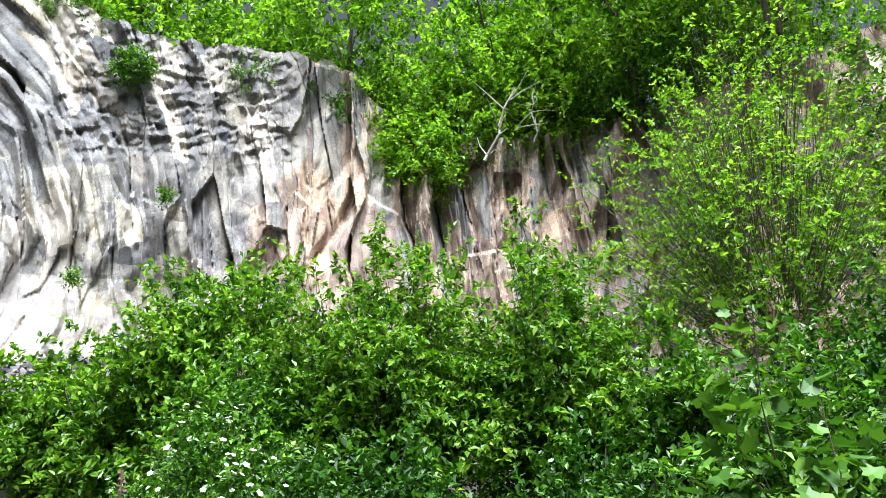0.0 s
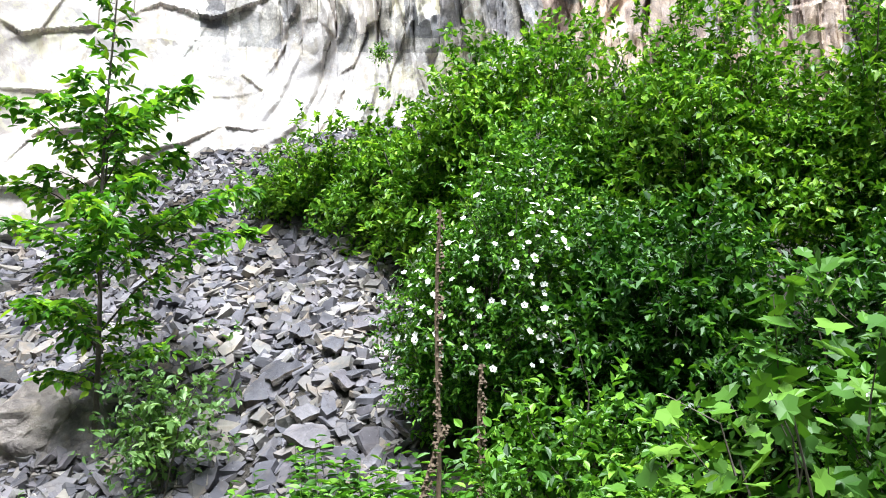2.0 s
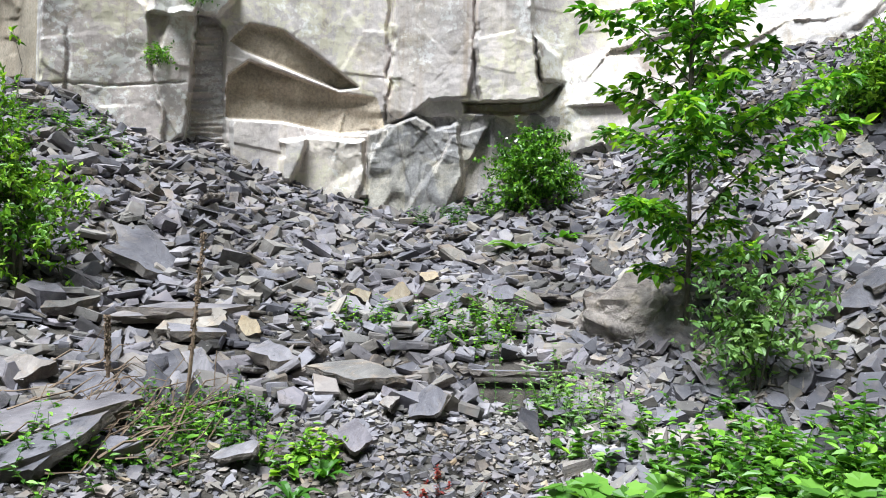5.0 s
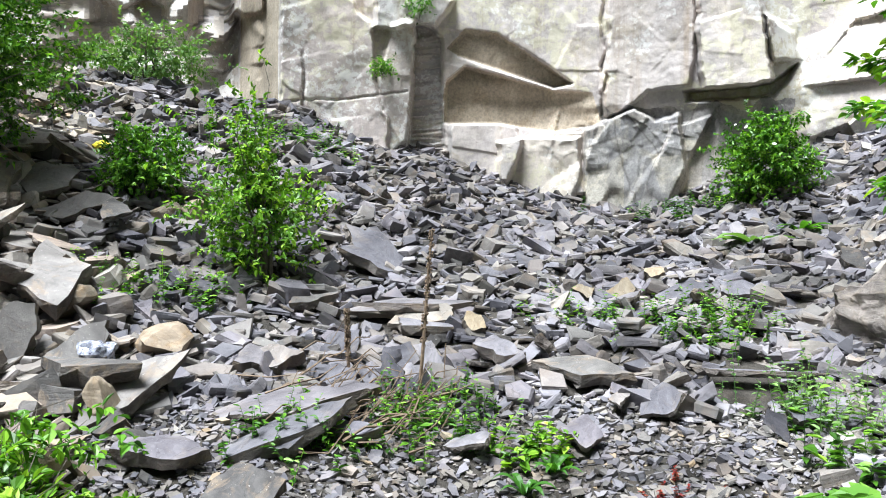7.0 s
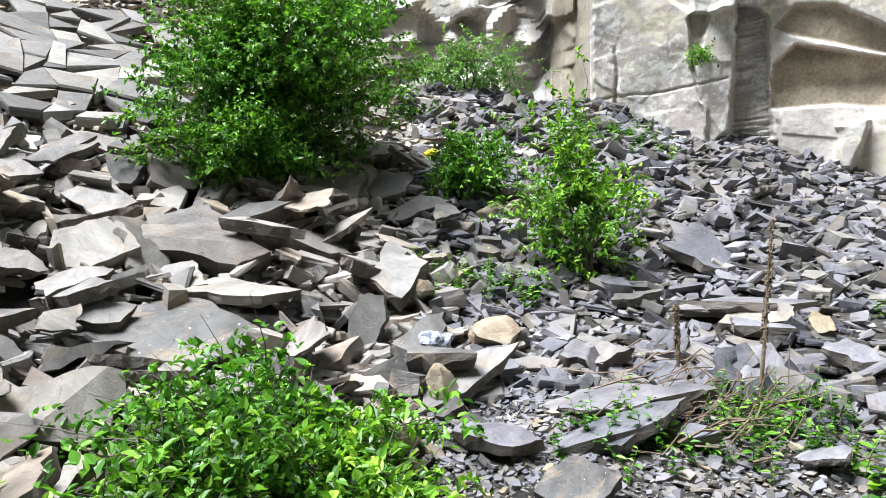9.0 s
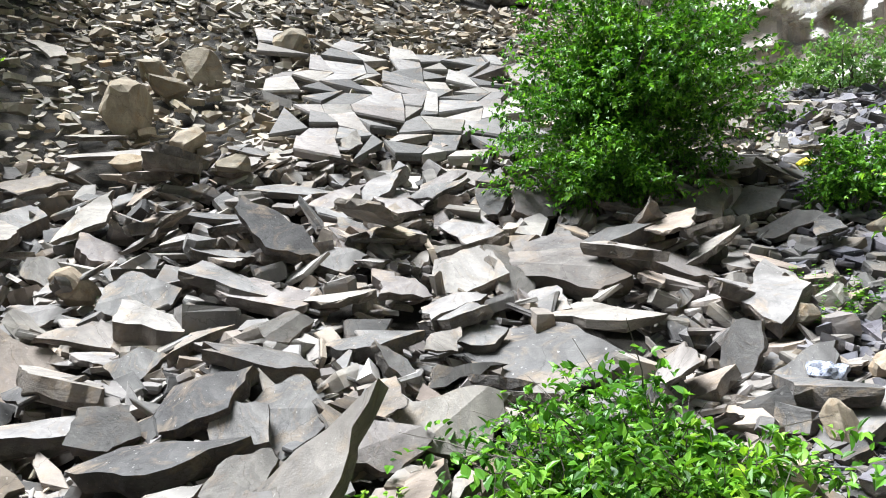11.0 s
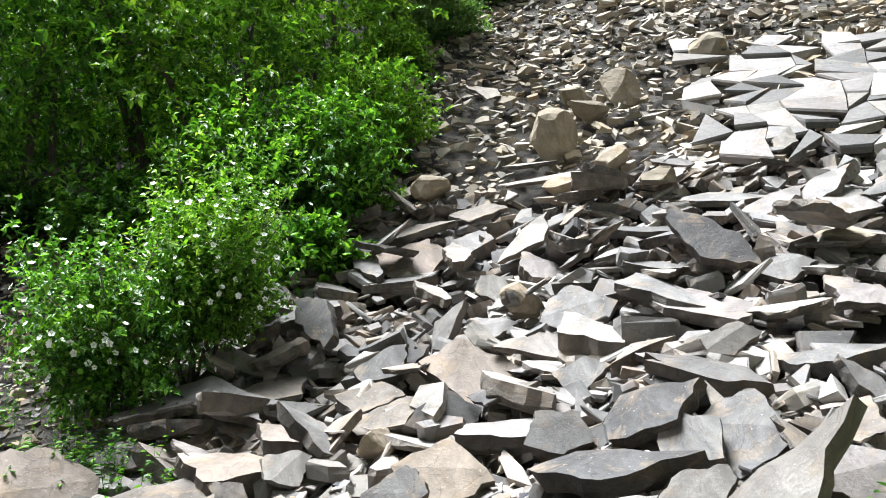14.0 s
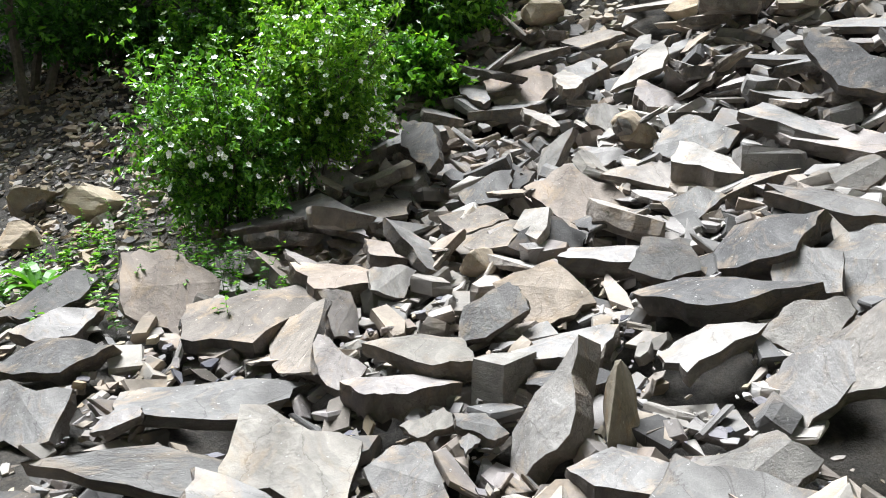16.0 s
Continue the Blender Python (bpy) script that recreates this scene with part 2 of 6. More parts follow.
# near-black on purpose: the shade of gaps between stones is in this colour
GRAVEL_SHADED = stone_mat("scree_ground_gap_shade", (0.02, 0.019, 0.019), (0.10, 0.094, 0.09), (0.12, 0.10, 0.08), 0.5, 0.95, 3.0, 1.0, True)
CLIFF = stone_mat("cliff_rock", (0.207, 0.207, 0.215), (0.444, 0.440, 0.437), (0.488, 0.451, 0.355), 0.35, 0.85, 0.8, 0.45, True, 0.1, (2.2, 2.2, 0.35), 0.75)
CLIFF_BLUE = stone_mat("cliff_rock_blue", (0.148, 0.152, 0.167), (0.318, 0.326, 0.348), (0.296, 0.266, 0.215), 0.35, 0.85, 1.0, 0.5, True, 0.1, (2.2, 2.2, 0.5), 0.5)
CLIFF_FACE = stone_mat("cliff_face", (0.39, 0.37, 0.36), (0.53, 0.50, 0.485), (0.414, 0.355, 0.244), 0.45, 0.8, 0.7, 0.45, True, 0.1, (1.6, 1.6, 0.22), 0.18, True)
ROCK = stone_mat("weathered_rock", (0.12, 0.112, 0.12), (0.48, 0.45, 0.45), (0.34, 0.29, 0.23), 0.5, 0.9, 3.0, 1.0, False, 0.1, (6.0, 6.0, 6.0), 0.7)
CLIFF_BROWN = stone_mat("cliff_rock_brown", (0.30, 0.235, 0.21), (0.64, 0.55, 0.49), (0.414, 0.311, 0.200), 0.4, 0.85, 1.0, 0.6, True, 0.1, (5.0, 5.0, 0.5), 0.6)
# brown rock of the hollows; also paints the shade of the cleft
CLIFF_STAIN_SHADE = stone_mat("cliff_rock_stained_shade", (0.25, 0.215, 0.165), (0.43, 0.38, 0.305), (0.207, 0.155, 0.096), 0.5, 0.8, 0.9, 0.3, True, 0.1, (2.5, 2.5, 0.4))
LEAF_MID = leaf_mat("leaf_mid_green", (0.016, 0.056, 0.006), (0.085, 0.222, 0.018), (0.222, 0.422, 0.044))
LEAF_VINE = leaf_mat("leaf_vine_green", (0.044, 0.118, 0.015), (0.096, 0.222, 0.026), (0.163, 0.311, 0.044), 0.5, 0.25)
TURF = plain_mat("turf", (0.037, 0.059, 0.015), (0.118, 0.126, 0.044), 3.0, 0.95, 0.5)
LEAF_DARK = leaf_mat("leaf_dark_green", (0.012, 0.044, 0.006), (0.044, 0.133, 0.015), (0.111, 0.252, 0.030))
LEAF_LIME = leaf_mat("leaf_lime_green", (0.030, 0.089, 0.007), (0.141, 0.311, 0.022), (0.326, 0.503, 0.059), 0.42, 0.3)
LEAF_SUN = leaf_mat("leaf_yellow_green", (0.052, 0.133, 0.009), (0.200, 0.385, 0.026), (0.400, 0.600, 0.070), 0.42, 0.46)
LEAF_BEECH = leaf_mat("leaf_beech_green", (0.028, 0.09, 0.008), (0.11, 0.29, 0.022), (0.36, 0.55, 0.045), 0.42, 0.4)
LEAF_RED = leaf_mat("leaf_red", (0.08, 0.01, 0.01), (0.2, 0.03, 0.03), (0.3, 0.08, 0.05))
LEAF_PALE = leaf_mat("leaf_pale_green", (0.089, 0.178, 0.052), (0.148, 0.266, 0.081), (0.222, 0.340, 0.126))
BARK = plain_mat("bark", (0.044, 0.037, 0.030), (0.111, 0.092, 0.074), 20)
BARK_PALE = plain_mat("dead_wood", (0.259, 0.237, 0.207), (0.407, 0.377, 0.340), 20)
STALK = plain_mat("dry_stalk", (0.067, 0.044, 0.030), (0.178, 0.126, 0.081), 40)
PETAL = plain_mat("white_petal", (0.75, 0.75, 0.70), (0.85, 0.85, 0.82), 30, 0.6, 0.05)

# ---- ground: one sheet, rising from the floor of the bay on every side ----
AZ = np.array([-70, -30, 0, 25, 35, 50, 63, 80, 88, 100, 115, 140, 158, 178, 200, 250, 290.0])
RAD = np.array([0, 3, 5, 7, 9, 12, 17, 30.0])
FAR = {-70: 6, -30: 9, 0: 9, 25: 9, 35: 8, 50: 7, 63: 7, 80: 7, 88: 8, 100: 10, 115: 15, 140: 18, 158: 18, 178: 13, 200: 8, 250: 3}
RISE = {
    -70: (0.2, 0.5, 0.9, 1.3, 2.0, 3.5), -30: (0.3, 0.8, 1.5, 2.2, 3.8, 5.0), 0: (0.4, 1.0, 2.0, 3.2, 5.0, 5.5),
    25: (0.3, 1.0, 2.0, 3.3, 5.0, 5.5), 35: (0.1, 0.6, 1.7, 3.0, 4.6, 5.0), 50: (0.1, 0.6, 1.2, 1.7, 3.0, 3.5),
    63: (0.1, 0.6, 1.1, 1.5, 2.2, 2.6), 80: (0.1, 0.55, 1.2, 2.0, 3.0, 3.2), 88: (0.1, 0.6, 1.2, 2.2, 3.6, 3.8),
    100: (0.1, 0.6, 1.4, 2.4, 3.9, 4.3), 115: (0.1, 0.7, 1.6, 2.7, 4.2, 7.0), 140: (0.2, 1.0, 1.8, 2.8, 4.6, 8.4),
    158: (0.1, 0.7, 1.4, 2.4, 4.6, 8.0), 178: (0.0, 0.45, 1.0, 1.8, 3.2, 5.5), 200: (0.0, 0.2, 0.5, 0.9, 1.6, 3.0),
    250: (0.0, 0.0, 0.1, 0.3, 0.6, 1.0),
}
TAB = np.array([(0.0,) + RISE[int(a) if a < 290 else -70] + (FAR[int(a) if a < 290 else -70],) for a in AZ])


def ground_z(x, y):
    x, y = np.asarray(x, dtype=float), np.asarray(y, dtype=float)
    r = np.hypot(x, y)
    az = np.degrees(np.arctan2(-x, y))
    az = np.where(az < -70, az + 360, az)
    i = np.clip(np.searchsorted(AZ, az, side="right") - 1, 0, len(AZ) - 2)
    fa = fade((az - AZ[i]) / (AZ[i + 1] - AZ[i]), 0, 1)
    j = np.clip(np.searchsorted(RAD, r, side="right") - 1, 0, len(RAD) - 2)
    fr = np.clip((r - RAD[j]) / (RAD[j + 1] - RAD[j]), 0, 1)
    lo = TAB[i, j] * (1 - fr) + TAB[i, j + 1] * fr
    hi = TAB[i + 1, j] * (1 - fr) + TAB[i + 1, j + 1] * fr
    z = lo * (1 - fa) + hi * fa
    return z + 0.07 * fbm(x * 0.9, y * 0.9, 2) * fade(r, 1, 4)


def gz(x, y):
    return float(ground_z(np.array([x]), np.array([y]))[0])


def on_ground(az, r, dz=0.0):
    p = polar(az, r)
    p.z = gz(p.x, p.y) + dz
    return p


def make_ground():
    rr = np.concatenate([np.linspace(0.3, 18, 110), np.geomspace(18.5, 900, 34)])
    aa = np.radians(np.linspace(-180, 180, 361)[:-1])
    R, A = np.meshgrid(rr, aa, indexing="ij")
    X, Y = -np.sin(A) * R, np.cos(A) * R
    Z = ground_z(X, Y)
    deg = np.degrees(A)
    deg = np.where(deg < -90, deg + 360, deg)
    Z = Z - 0.34 * fade(deg, 98, 106) * fade(deg, 190, 172) * fade(R, 2.3, 3.0) * fade(R, 15, 11)
    Z = Z + fade(R, 30, 90) * 8 + fade(R, 60, 800) * 20
    V = np.stack([X, Y, Z], -1).reshape(-1, 3).tolist()
    n, m = len(rr), len(aa)
    F = [(i * m + j, i * m + (j + 1) % m, (i + 1) * m + (j + 1) % m, (i + 1) * m + j) for i in range(n - 1) for j in range(m)]
    F.append(tuple(range(m - 1, -1, -1)))
    ob = link_mesh("ground", V, F, GRAVEL_SHADED, smooth=True)
    ob.data.update()
    return tagged(ob, "shale scree ground, colour darkened for gap shade, rising to the quarry walls", "ground", kind="structure")


ground = make_ground()

# ---- the quarry face ----
def cliff_radius(az):
    return np.interp(az, [-75, -45, -20, -5, 10, 25, 40, 50, 56, 64, 76, 86, 88.3, 88.9, 91.2, 96, 112],
                     [14.5, 15, 15.5, 15, 13.5, 12.6, 12.4, 11.8, 11.5, 11.7, 12.0, 12.2, 12.2, 12.9, 15.2, 15.6, 17.5])


def cliff_crest(az):
    return np.interp(az, [-75, -40, -18, -4, 0, 4, 8, 20, 30, 45, 88, 92, 100, 112], [28, 30, 29.5, 30, 32, 36, 37, 37.8, 39.5, 41, 39, 30, 28, 24])


def inside(poly, x, y, soft=0.1):
    """1 within the outline, 0 outside, with a narrow slope between."""
    hit = np.zeros(x.shape, dtype=bool)
    far = np.full(x.shape, 9.0)
    for (x0, y0), (x1, y1) in zip(poly, poly[1:] + poly[:1]):
        hit ^= ((y0 > y) != (y1 > y)) & (x < (x1 - x0) * (y - y0) / (y1 - y0 + 1e-9) + x0)
        u = np.clip(((x - x0) * (x1 - x0) + (y - y0) * (y1 - y0)) / ((x1 - x0) ** 2 + (y1 - y0) ** 2), 0, 1)
        far = np.minimum(far, np.hypot(x - x0 - u * (x1 - x0), y - y0 - u * (y1 - y0)))
    return fade(np.where(hit, far, -far), -soft, soft)


# shapes on the smooth face: bearing and height angle of their corners, how far they stand out
HOLLOW_UP = [(76.1, 13.6), (74.8, 15.0), (72.4, 14.7), (69.9, 13.2), (66.9, 11.1), (68.2, 10.8), (71.5, 11.9), (75.2, 13.1)]
HOLLOW_LOW = [(76.3, 10.3), (76.1, 11.3), (74.8, 12.4), (72.3, 11.8), (68.2, 10.6), (65.4, 10.4), (64.7, 8.2), (68.1, 7.6), (72.2, 8.3), (76.2, 8.3)]
PILLAR = [(80.2, 15.3), (78.5, 15.6), (78.6, 10.9), (79.1, 7.1), (80.2, 6.0), (81.2, 11.4)]
STRATA = [(78.5, 15.6), (76.5, 14.5), (76.3, 6.5), (78.9, 6.0)]
SHELF = [(72.2, 6.9), (69.8, 7.3), (66.4, 7.2), (65.9, 3.0), (68.4, 2.0), (72.2, 3.0)]
LEDGE = [(75.8, 8.3), (71.4, 8.7), (70.4, 7.1), (71.5, 3.8), (75.8, 4.1)]
BLOCK_R = [(58.0, 24.0), (54.3, 24.0), (53.9, 14.9), (53.2, 10.5), (57.7, 10.2), (58.2, 14.1)]
BLOCK_SIDE = [(53.9, 15.2), (52.0, 13.7), (51.5, 11.9), (53.2, 11.9)]
MASS = [(64.9, 25.0), (58.4, 25.2), (58.3, 14.0), (58.6, 10.6), (61.5, 10.4), (62.8, 9.3), (64.4, 8.6), (64.8, 10.6), (64.3, 13.9)]
FOOT = [(66.0, 7.7), (64.4, 8.4), (62.5, 9.1), (61.0, 8.3), (59.4, 8.8), (58.8, 4.2), (60.0, 0.0), (65.9, 0.0)]
NOTCH = [(59.0, 10.2), (53.4, 10.5), (51.8, 11.6), (52.2, 10.6), (53.2, 9.6), (58.8, 9.5)]
LEFT_FACE = [(88.3, 21.5), (87.5, 22.0), (81.6, 14.9), (81.4, 11.4), (80.5, 8.4), (80.0, 0.0), (88.3, 0.0)]
UPPER_STEP = [(81.6, 15.0), (77.0, 15.2), (75.5, 17.0), (81.0, 19.0)]


def smooth_face(A, E):
    wob = 0.18 * fbm(A * 1.3, E * 1.3, 5)
    x, y = A + wob, E + 0.18 * fbm(A * 1.1 + 9, E * 1.4, 6)
    d = np.zeros(A.shape)
    for poly, out in ((LEFT_FACE, 0.22), (STRATA, -0.25), (PILLAR, 0.18), (UPPER_STEP, 0.3), (MASS, 0.16), (BLOCK_R, 0.55), (FOOT, 0.35), (SHELF, 0.42), (LEDGE, 0.26)):
        d = d + out * inside(poly, x, y)
    m = inside(BLOCK_SIDE, x, y)
    d = d * (1 - m) + m * (0.45 + 0.22 * (A - 53.2))
    m = inside(NOTCH, x, y)
    d = d * (1 - m) - 0.35 * m
    up, low = inside(HOLLOW_UP, A, E), inside(HOLLOW_LOW, A, E)
    d = d * (1 - up) + up * (-0.3 + 0.02 * (A - 66) + 0.03 * (E - 12))
    d = d * (1 - low) + low * (-0.14 - 0.03 * (E - 9.3) - 0.03 * (A - 70) + 0.006 * (A - 70) ** 2 - 0.12 * fade(E, 11.4, 9.8))
    d = d + inside(STRATA, x, y) * 0.10 * fbm(E * 6.0 + 0.5 * A, A * 0.5, 2, 3)
    d = d - 0.12 * np.exp(-((A - 64.6 - 0.35 * fbm(E * 0.9, E * 0 + 2, 3)) / 0.09) ** 2) * fade(E, 7, 9)
    d = d - 0.10 * np.exp(-((A - 86.6 - 0.25 * fbm(E * 0.7, E * 0 + 5, 4)) / 0.09) ** 2) * fade(E, 14, 11)
    d = d - 0.05 * np.exp(-((E - 10.2 + 0.12 * (A - 82) - 0.2 * fbm(A * 0.7, A * 0, 7)) / 0.06) ** 2) * (A > 79)
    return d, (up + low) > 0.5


def facets(u, v, seed, slope):
    """Angular blocks: nearest seed of a jittered grid, each a tilted plane at its own depth."""
    iu, iv = np.floor(u).astype(int), np.floor(v).astype(int)
    best = np.full(u.shape, 1e9)
    out = np.zeros(u.shape)
    a, b, c, e, f = LAT[seed % 12], LAT[(seed + 1) % 12], LAT[(seed + 2) % 12], LAT[(seed + 3) % 12], LAT[(seed + 4) % 12]
    for du in (-1, 0, 1):
        for dv in (-1, 0, 1):
            ju, jv = (iu + du) % 64, (iv + dv) % 64
            x = u - (iu + du + a[ju, jv])
            y = v - (iv + dv + b[ju, jv])
            q = x * x + y * y
            h = (c[ju, jv] - 0.5) + slope * ((e[ju, jv] - 0.5) * x + (f[ju, jv] - 0.5) * y)
            near = q < best
            best = np.where(near, q, best)
            out = np.where(near, h, out)
    return out


def bed_phase(A, E):
    """Which bed of the fold lies here: arcs round a centre in the bay, draped steeply beyond it."""
    dx = np.clip(40 - A, 0.01, 200)
    over = np.interp(dx, [0, 14, 26, 34, 48], [1.05, 0.95, 0.72, 0.5, 0.3])
    under = np.interp(dx, [0, 12, 22, 40], [1.2, 0.95, 0.35, 0.1])
    v = np.where(E > 22, over, under) * (E - 22)
    ph = 40 - np.sqrt(dx * dx + v * v) + 0.7 * fbm(A * 0.2, E * 0.14, 4)
    ph = ph + 0.9 * noise2(ph * 0.21, E * 0.05, 7) + 0.4 * noise2(ph * 0.55, E * 0.09, 3)
    return ph * np.interp(A, [0, 14], [1.35, 1.0])


def cliff_shape(A, E):
    """How far the rock stands forward of the general face, and which rock it is."""
    d = 0.28 * fbm(A * 0.10, E * 0.10, 1) + 0.05 * fbm(A * 0.6, E * 0.6, 2)
    worn = fade(E, 25, 19) * fade(A, 11, 19)  # smooth lower sweep of the fold
    fold = fade(A, 36, 28.5) * (1 - 0.6 * worn)
    ph0 = bed_phase(A, E)
    for width, deep, seed in ((4.2, 0.48, 5), (1.7, 0.24, 8), (0.75, 0.045, 2)):
        ph = ph0 / width + 0.25 * fbm(A * 0.3, E * 0.22, seed % 5)
        n = np.floor(ph)
        saw = ph - n
        amp = LAT[seed][(n % 64).astype(int), 7]
        seg = E / (2.2 * width * (0.5 + amp)) + 9 * amp + 0.9 * saw
        brk = LAT[seed][(n % 64).astype(int), (np.floor(seg) % 64).astype(int)]
        fs = seg - np.floor(seg)
        nxt = LAT[seed][(n % 64).astype(int), (np.floor(seg + 1) % 64).astype(int)]
        brk = brk + (nxt - brk) * fade(fs, 0.62, 1.0)
        edge = min(0.4, 0.32 / width)
        prev = LAT[seed][((n - 1) % 64).astype(int), (np.floor(seg) % 64).astype(int)]
        lift = prev + (brk - prev) * fade(saw, 0.0, edge)
        rib = np.minimum((1 - saw) / (1 - edge), saw / edge)
        d = d + fold * deep * (np.clip(rib, 0, 1) ** 0.8 * (0.15 + 0.85 * brk) + 0.8 * (lift - 0.5))
    d = d + fold * (0.38 * facets(ph0 / 2.4, E / 8.0 + 0.1 * ph0, 4, 1.5) + 0.06 * facets(ph0 / 0.8, E / 3.6, 7, 1.3))
    d = d * (1 - 0.4 * fade(E, 27, 31) * fade(A, 7, 11) * fade(A, 29, 25))
    scal = fade(E, 28, 31) * fade(A, 7, 11) * fade(A, 29, 25)
    d = d + scal * (0.13 * facets(A / 1.6 + 0.5 * E, E / 0.7, 5, 1.6) + 0.06 * facets(A / 0.7, E / 0.45, 8, 1.2))
    mid = fade(A, 30, 38) * fade(A, 53, 49)
    be = E * 0.55 + 0.035 * A + 0.4 * fbm(A * 0.12, E * 0.2, 9)
    bc = LAT[9][(np.floor(be) % 64).astype(int), (np.floor(A * 0.16 + 0.37 * np.floor(be)) % 64).astype(int)]
    d = d + mid * (0.10 * (bc - 0.5) + 0.03 * (be - np.floor(be)) + 0.20 * facets(A / 5.5 + 0.2 * E, E / 4.0, 2, 1.2))
    flat = fade(A, 50.5, 51.5) * (A < 88.4)
    sd, stained = smooth_face(A, E)
    d = d * (1 - 0.75 * flat) + flat * (sd + 0.03 * fbm(A * 0.3, E * 0.3, 9)) + 0.006 * fbm(A * 3, E * 3, 11)
    rough = flat * fade(E, 9.6, 8.8) * fade(A, 70, 66)
    d = d + rough * (0.13 * facets(A / 2.2 + 0.2 * E, E / 4.6, 3, 1.2) + 0.03 * facets(A / 0.9, E / 0.9, 9, 1.3))
    d = d + flat * 0.025 * facets(A / 4.0, E / 3.0, 10, 1.6)
    back = A > 89.5
    bb = LAT[1][(np.floor(E * 0.45 + 0.1 * A) % 64).astype(int), (np.floor(A * 0.5) % 64).astype(int)]
    d = d + np.where(back, 0.5 * (bb - 0.5) + 0.8 * facets(A / 2.4, E / 2.0, 6, 1.4), 0)
    return d, stained


def make_cliff():
    az = np.concatenate([np.arange(-75, -22, 0.8), np.arange(-22, 50, 0.085), np.arange(50, 91.5, 0.09), np.arange(91.5, 112, 0.35)])
    rows = 430
    f = np.interp(np.linspace(0, 1, rows), [0, 0.08, 0.42, 1], [0, 0.2, 0.43, 1])[:, None]
    A = np.repeat(az[None, :], rows, 0)
    E = -3 + (cliff_crest(az)[None, :] + 0.5 * fbm(az * 0.9, az * 0, 3)[None, :] + 3) * f
    d, stained = cliff_shape(A, E)
    face = az > 50
    soft = d.copy()  # weathering rounds the steps a little
    soft[1:-1] = 0.25 * d[:-2] + 0.5 * d[1:-1] + 0.25 * d[2:]
    d = soft
    soft = d.copy()
    soft[:, 1:-1] = 0.25 * d[:, :-2] + 0.5 * d[:, 1:-1] + 0.25 * d[:, 2:]
    d = np.where(face[None, :], soft, d)
    R = cliff_radius(A) + (0.045 + 0.04 * fade(A, 20, 30) * fade(A, 56, 46)) * np.clip(E - 10, 0, 30) * fade(A, 60, 50) - d
    Z = 1.7 + R * np.tan(np.radians(E))
    ar = np.radians(A)
    P = [np.stack([-np.sin(ar) * R, np.cos(ar) * R, Z], -1)]
    for back in (0.8, 2.5, 6.0, 20.0, 60.0):
        r = R[-1] + back
        z = Z[-1] + 0.12 * min(back, 20) + 0.25 * fbm(az * 0.4, az * 0 + back, 3)
        P.append(np.stack([-np.sin(ar[-1]) * r, np.cos(ar[-1]) * r, z], -1)[None])
    P = np.concatenate(P)
    nr, n = P.shape[:2]
    idx = np.arange(nr * n).reshape(nr, n)
    F = np.stack([idx[:-1, 1:], idx[:-1, :-1], idx[1:, :-1], idx[1:, 1:]], -1).reshape(-1, 4)
    ob = mesh_arrays("quarry_face", P.reshape(-1, 3), F, CLIFF)
    ob.data.materials.append(CLIFF_BROWN)
    ob.data.materials.append(CLIFF_STAIN_SHADE)
    ob.data.materials.append(TURF)
    ob.data.materials.append(CLIFF_FACE)
    ob.data.materials.append(CLIFF_BLUE)
    ob.data.shade_smooth()
    ob.data.set_sharp_from_angle(angle=radians(14))
    kind = np.zeros((nr - 1, n - 1), dtype=np.int32)
    edge = 11 + 5 * fbm(A * 0.2, E * 0.25, 6) - 0.35 * (E - 25)
    kind[: rows - 1] = np.where((A < edge)[:-1, :-1], 1, 0)
    kind[: rows - 1] = np.where(((A > 37 + 3 * fbm(A * 0.3, E * 0.3, 2)) & (A < 88.35))[:-1, :-1], 4, kind[: rows - 1])
    ph = bed_phase(A, E)
    bed = np.floor(ph / 1.15)
    lot = LAT[6][(bed % 64).astype(int), (np.floor(E / 3.4 + 11 * LAT[3][(bed % 64).astype(int), 5] + 0.5 * fbm(A, E, 3, 2)) % 64).astype(int)]
    grey = (lot < 0.34 + 0.5 * fade(E, 27, 30) * fade(A, 15, 20)) & (A > edge) & (A < 40) & ((E > 22) | (A < 14))
    pale = (A > edge) & (A < 40) & ((lot > 0.86) | ((E < 21) & (A > 15)))
    mixed = (lot > 0.74) & (A <= edge) & (A > -25)
    kind[: rows - 1] = np.where(grey[:-1, :-1], 5, kind[: rows - 1])
    kind[: rows - 1] = np.where(pale[:-1, :-1], 4, kind[: rows - 1])
    kind[: rows - 1] = np.where(mixed[:-1, :-1], 0, kind[: rows - 1])
    foot = (A > 52 + fbm(A, E, 4, 2)) & (A < 66) & (E < 9.2 + 0.8 * fbm(A * 0.8, E, 5, 2))
    kind[: rows - 1] = np.where(foot[:-1, :-1], 0, kind[: rows - 1])
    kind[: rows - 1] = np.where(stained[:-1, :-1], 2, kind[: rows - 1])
    # return wall of the cleft: its shade painted with the brown rock
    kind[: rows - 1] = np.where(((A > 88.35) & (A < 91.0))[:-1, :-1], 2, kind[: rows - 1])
    kind[: rows - 1] = np.where((A > 91.0)[:-1, :-1], 4, kind[: rows - 1])
    kind[rows:] = 3
    ob.data.polygons.foreach_set("material_index", kind.ravel())
    return tagged(ob, "pale grey folded shale quarry face, steep and cracked", "cliff", kind="structure")


make_cliff()

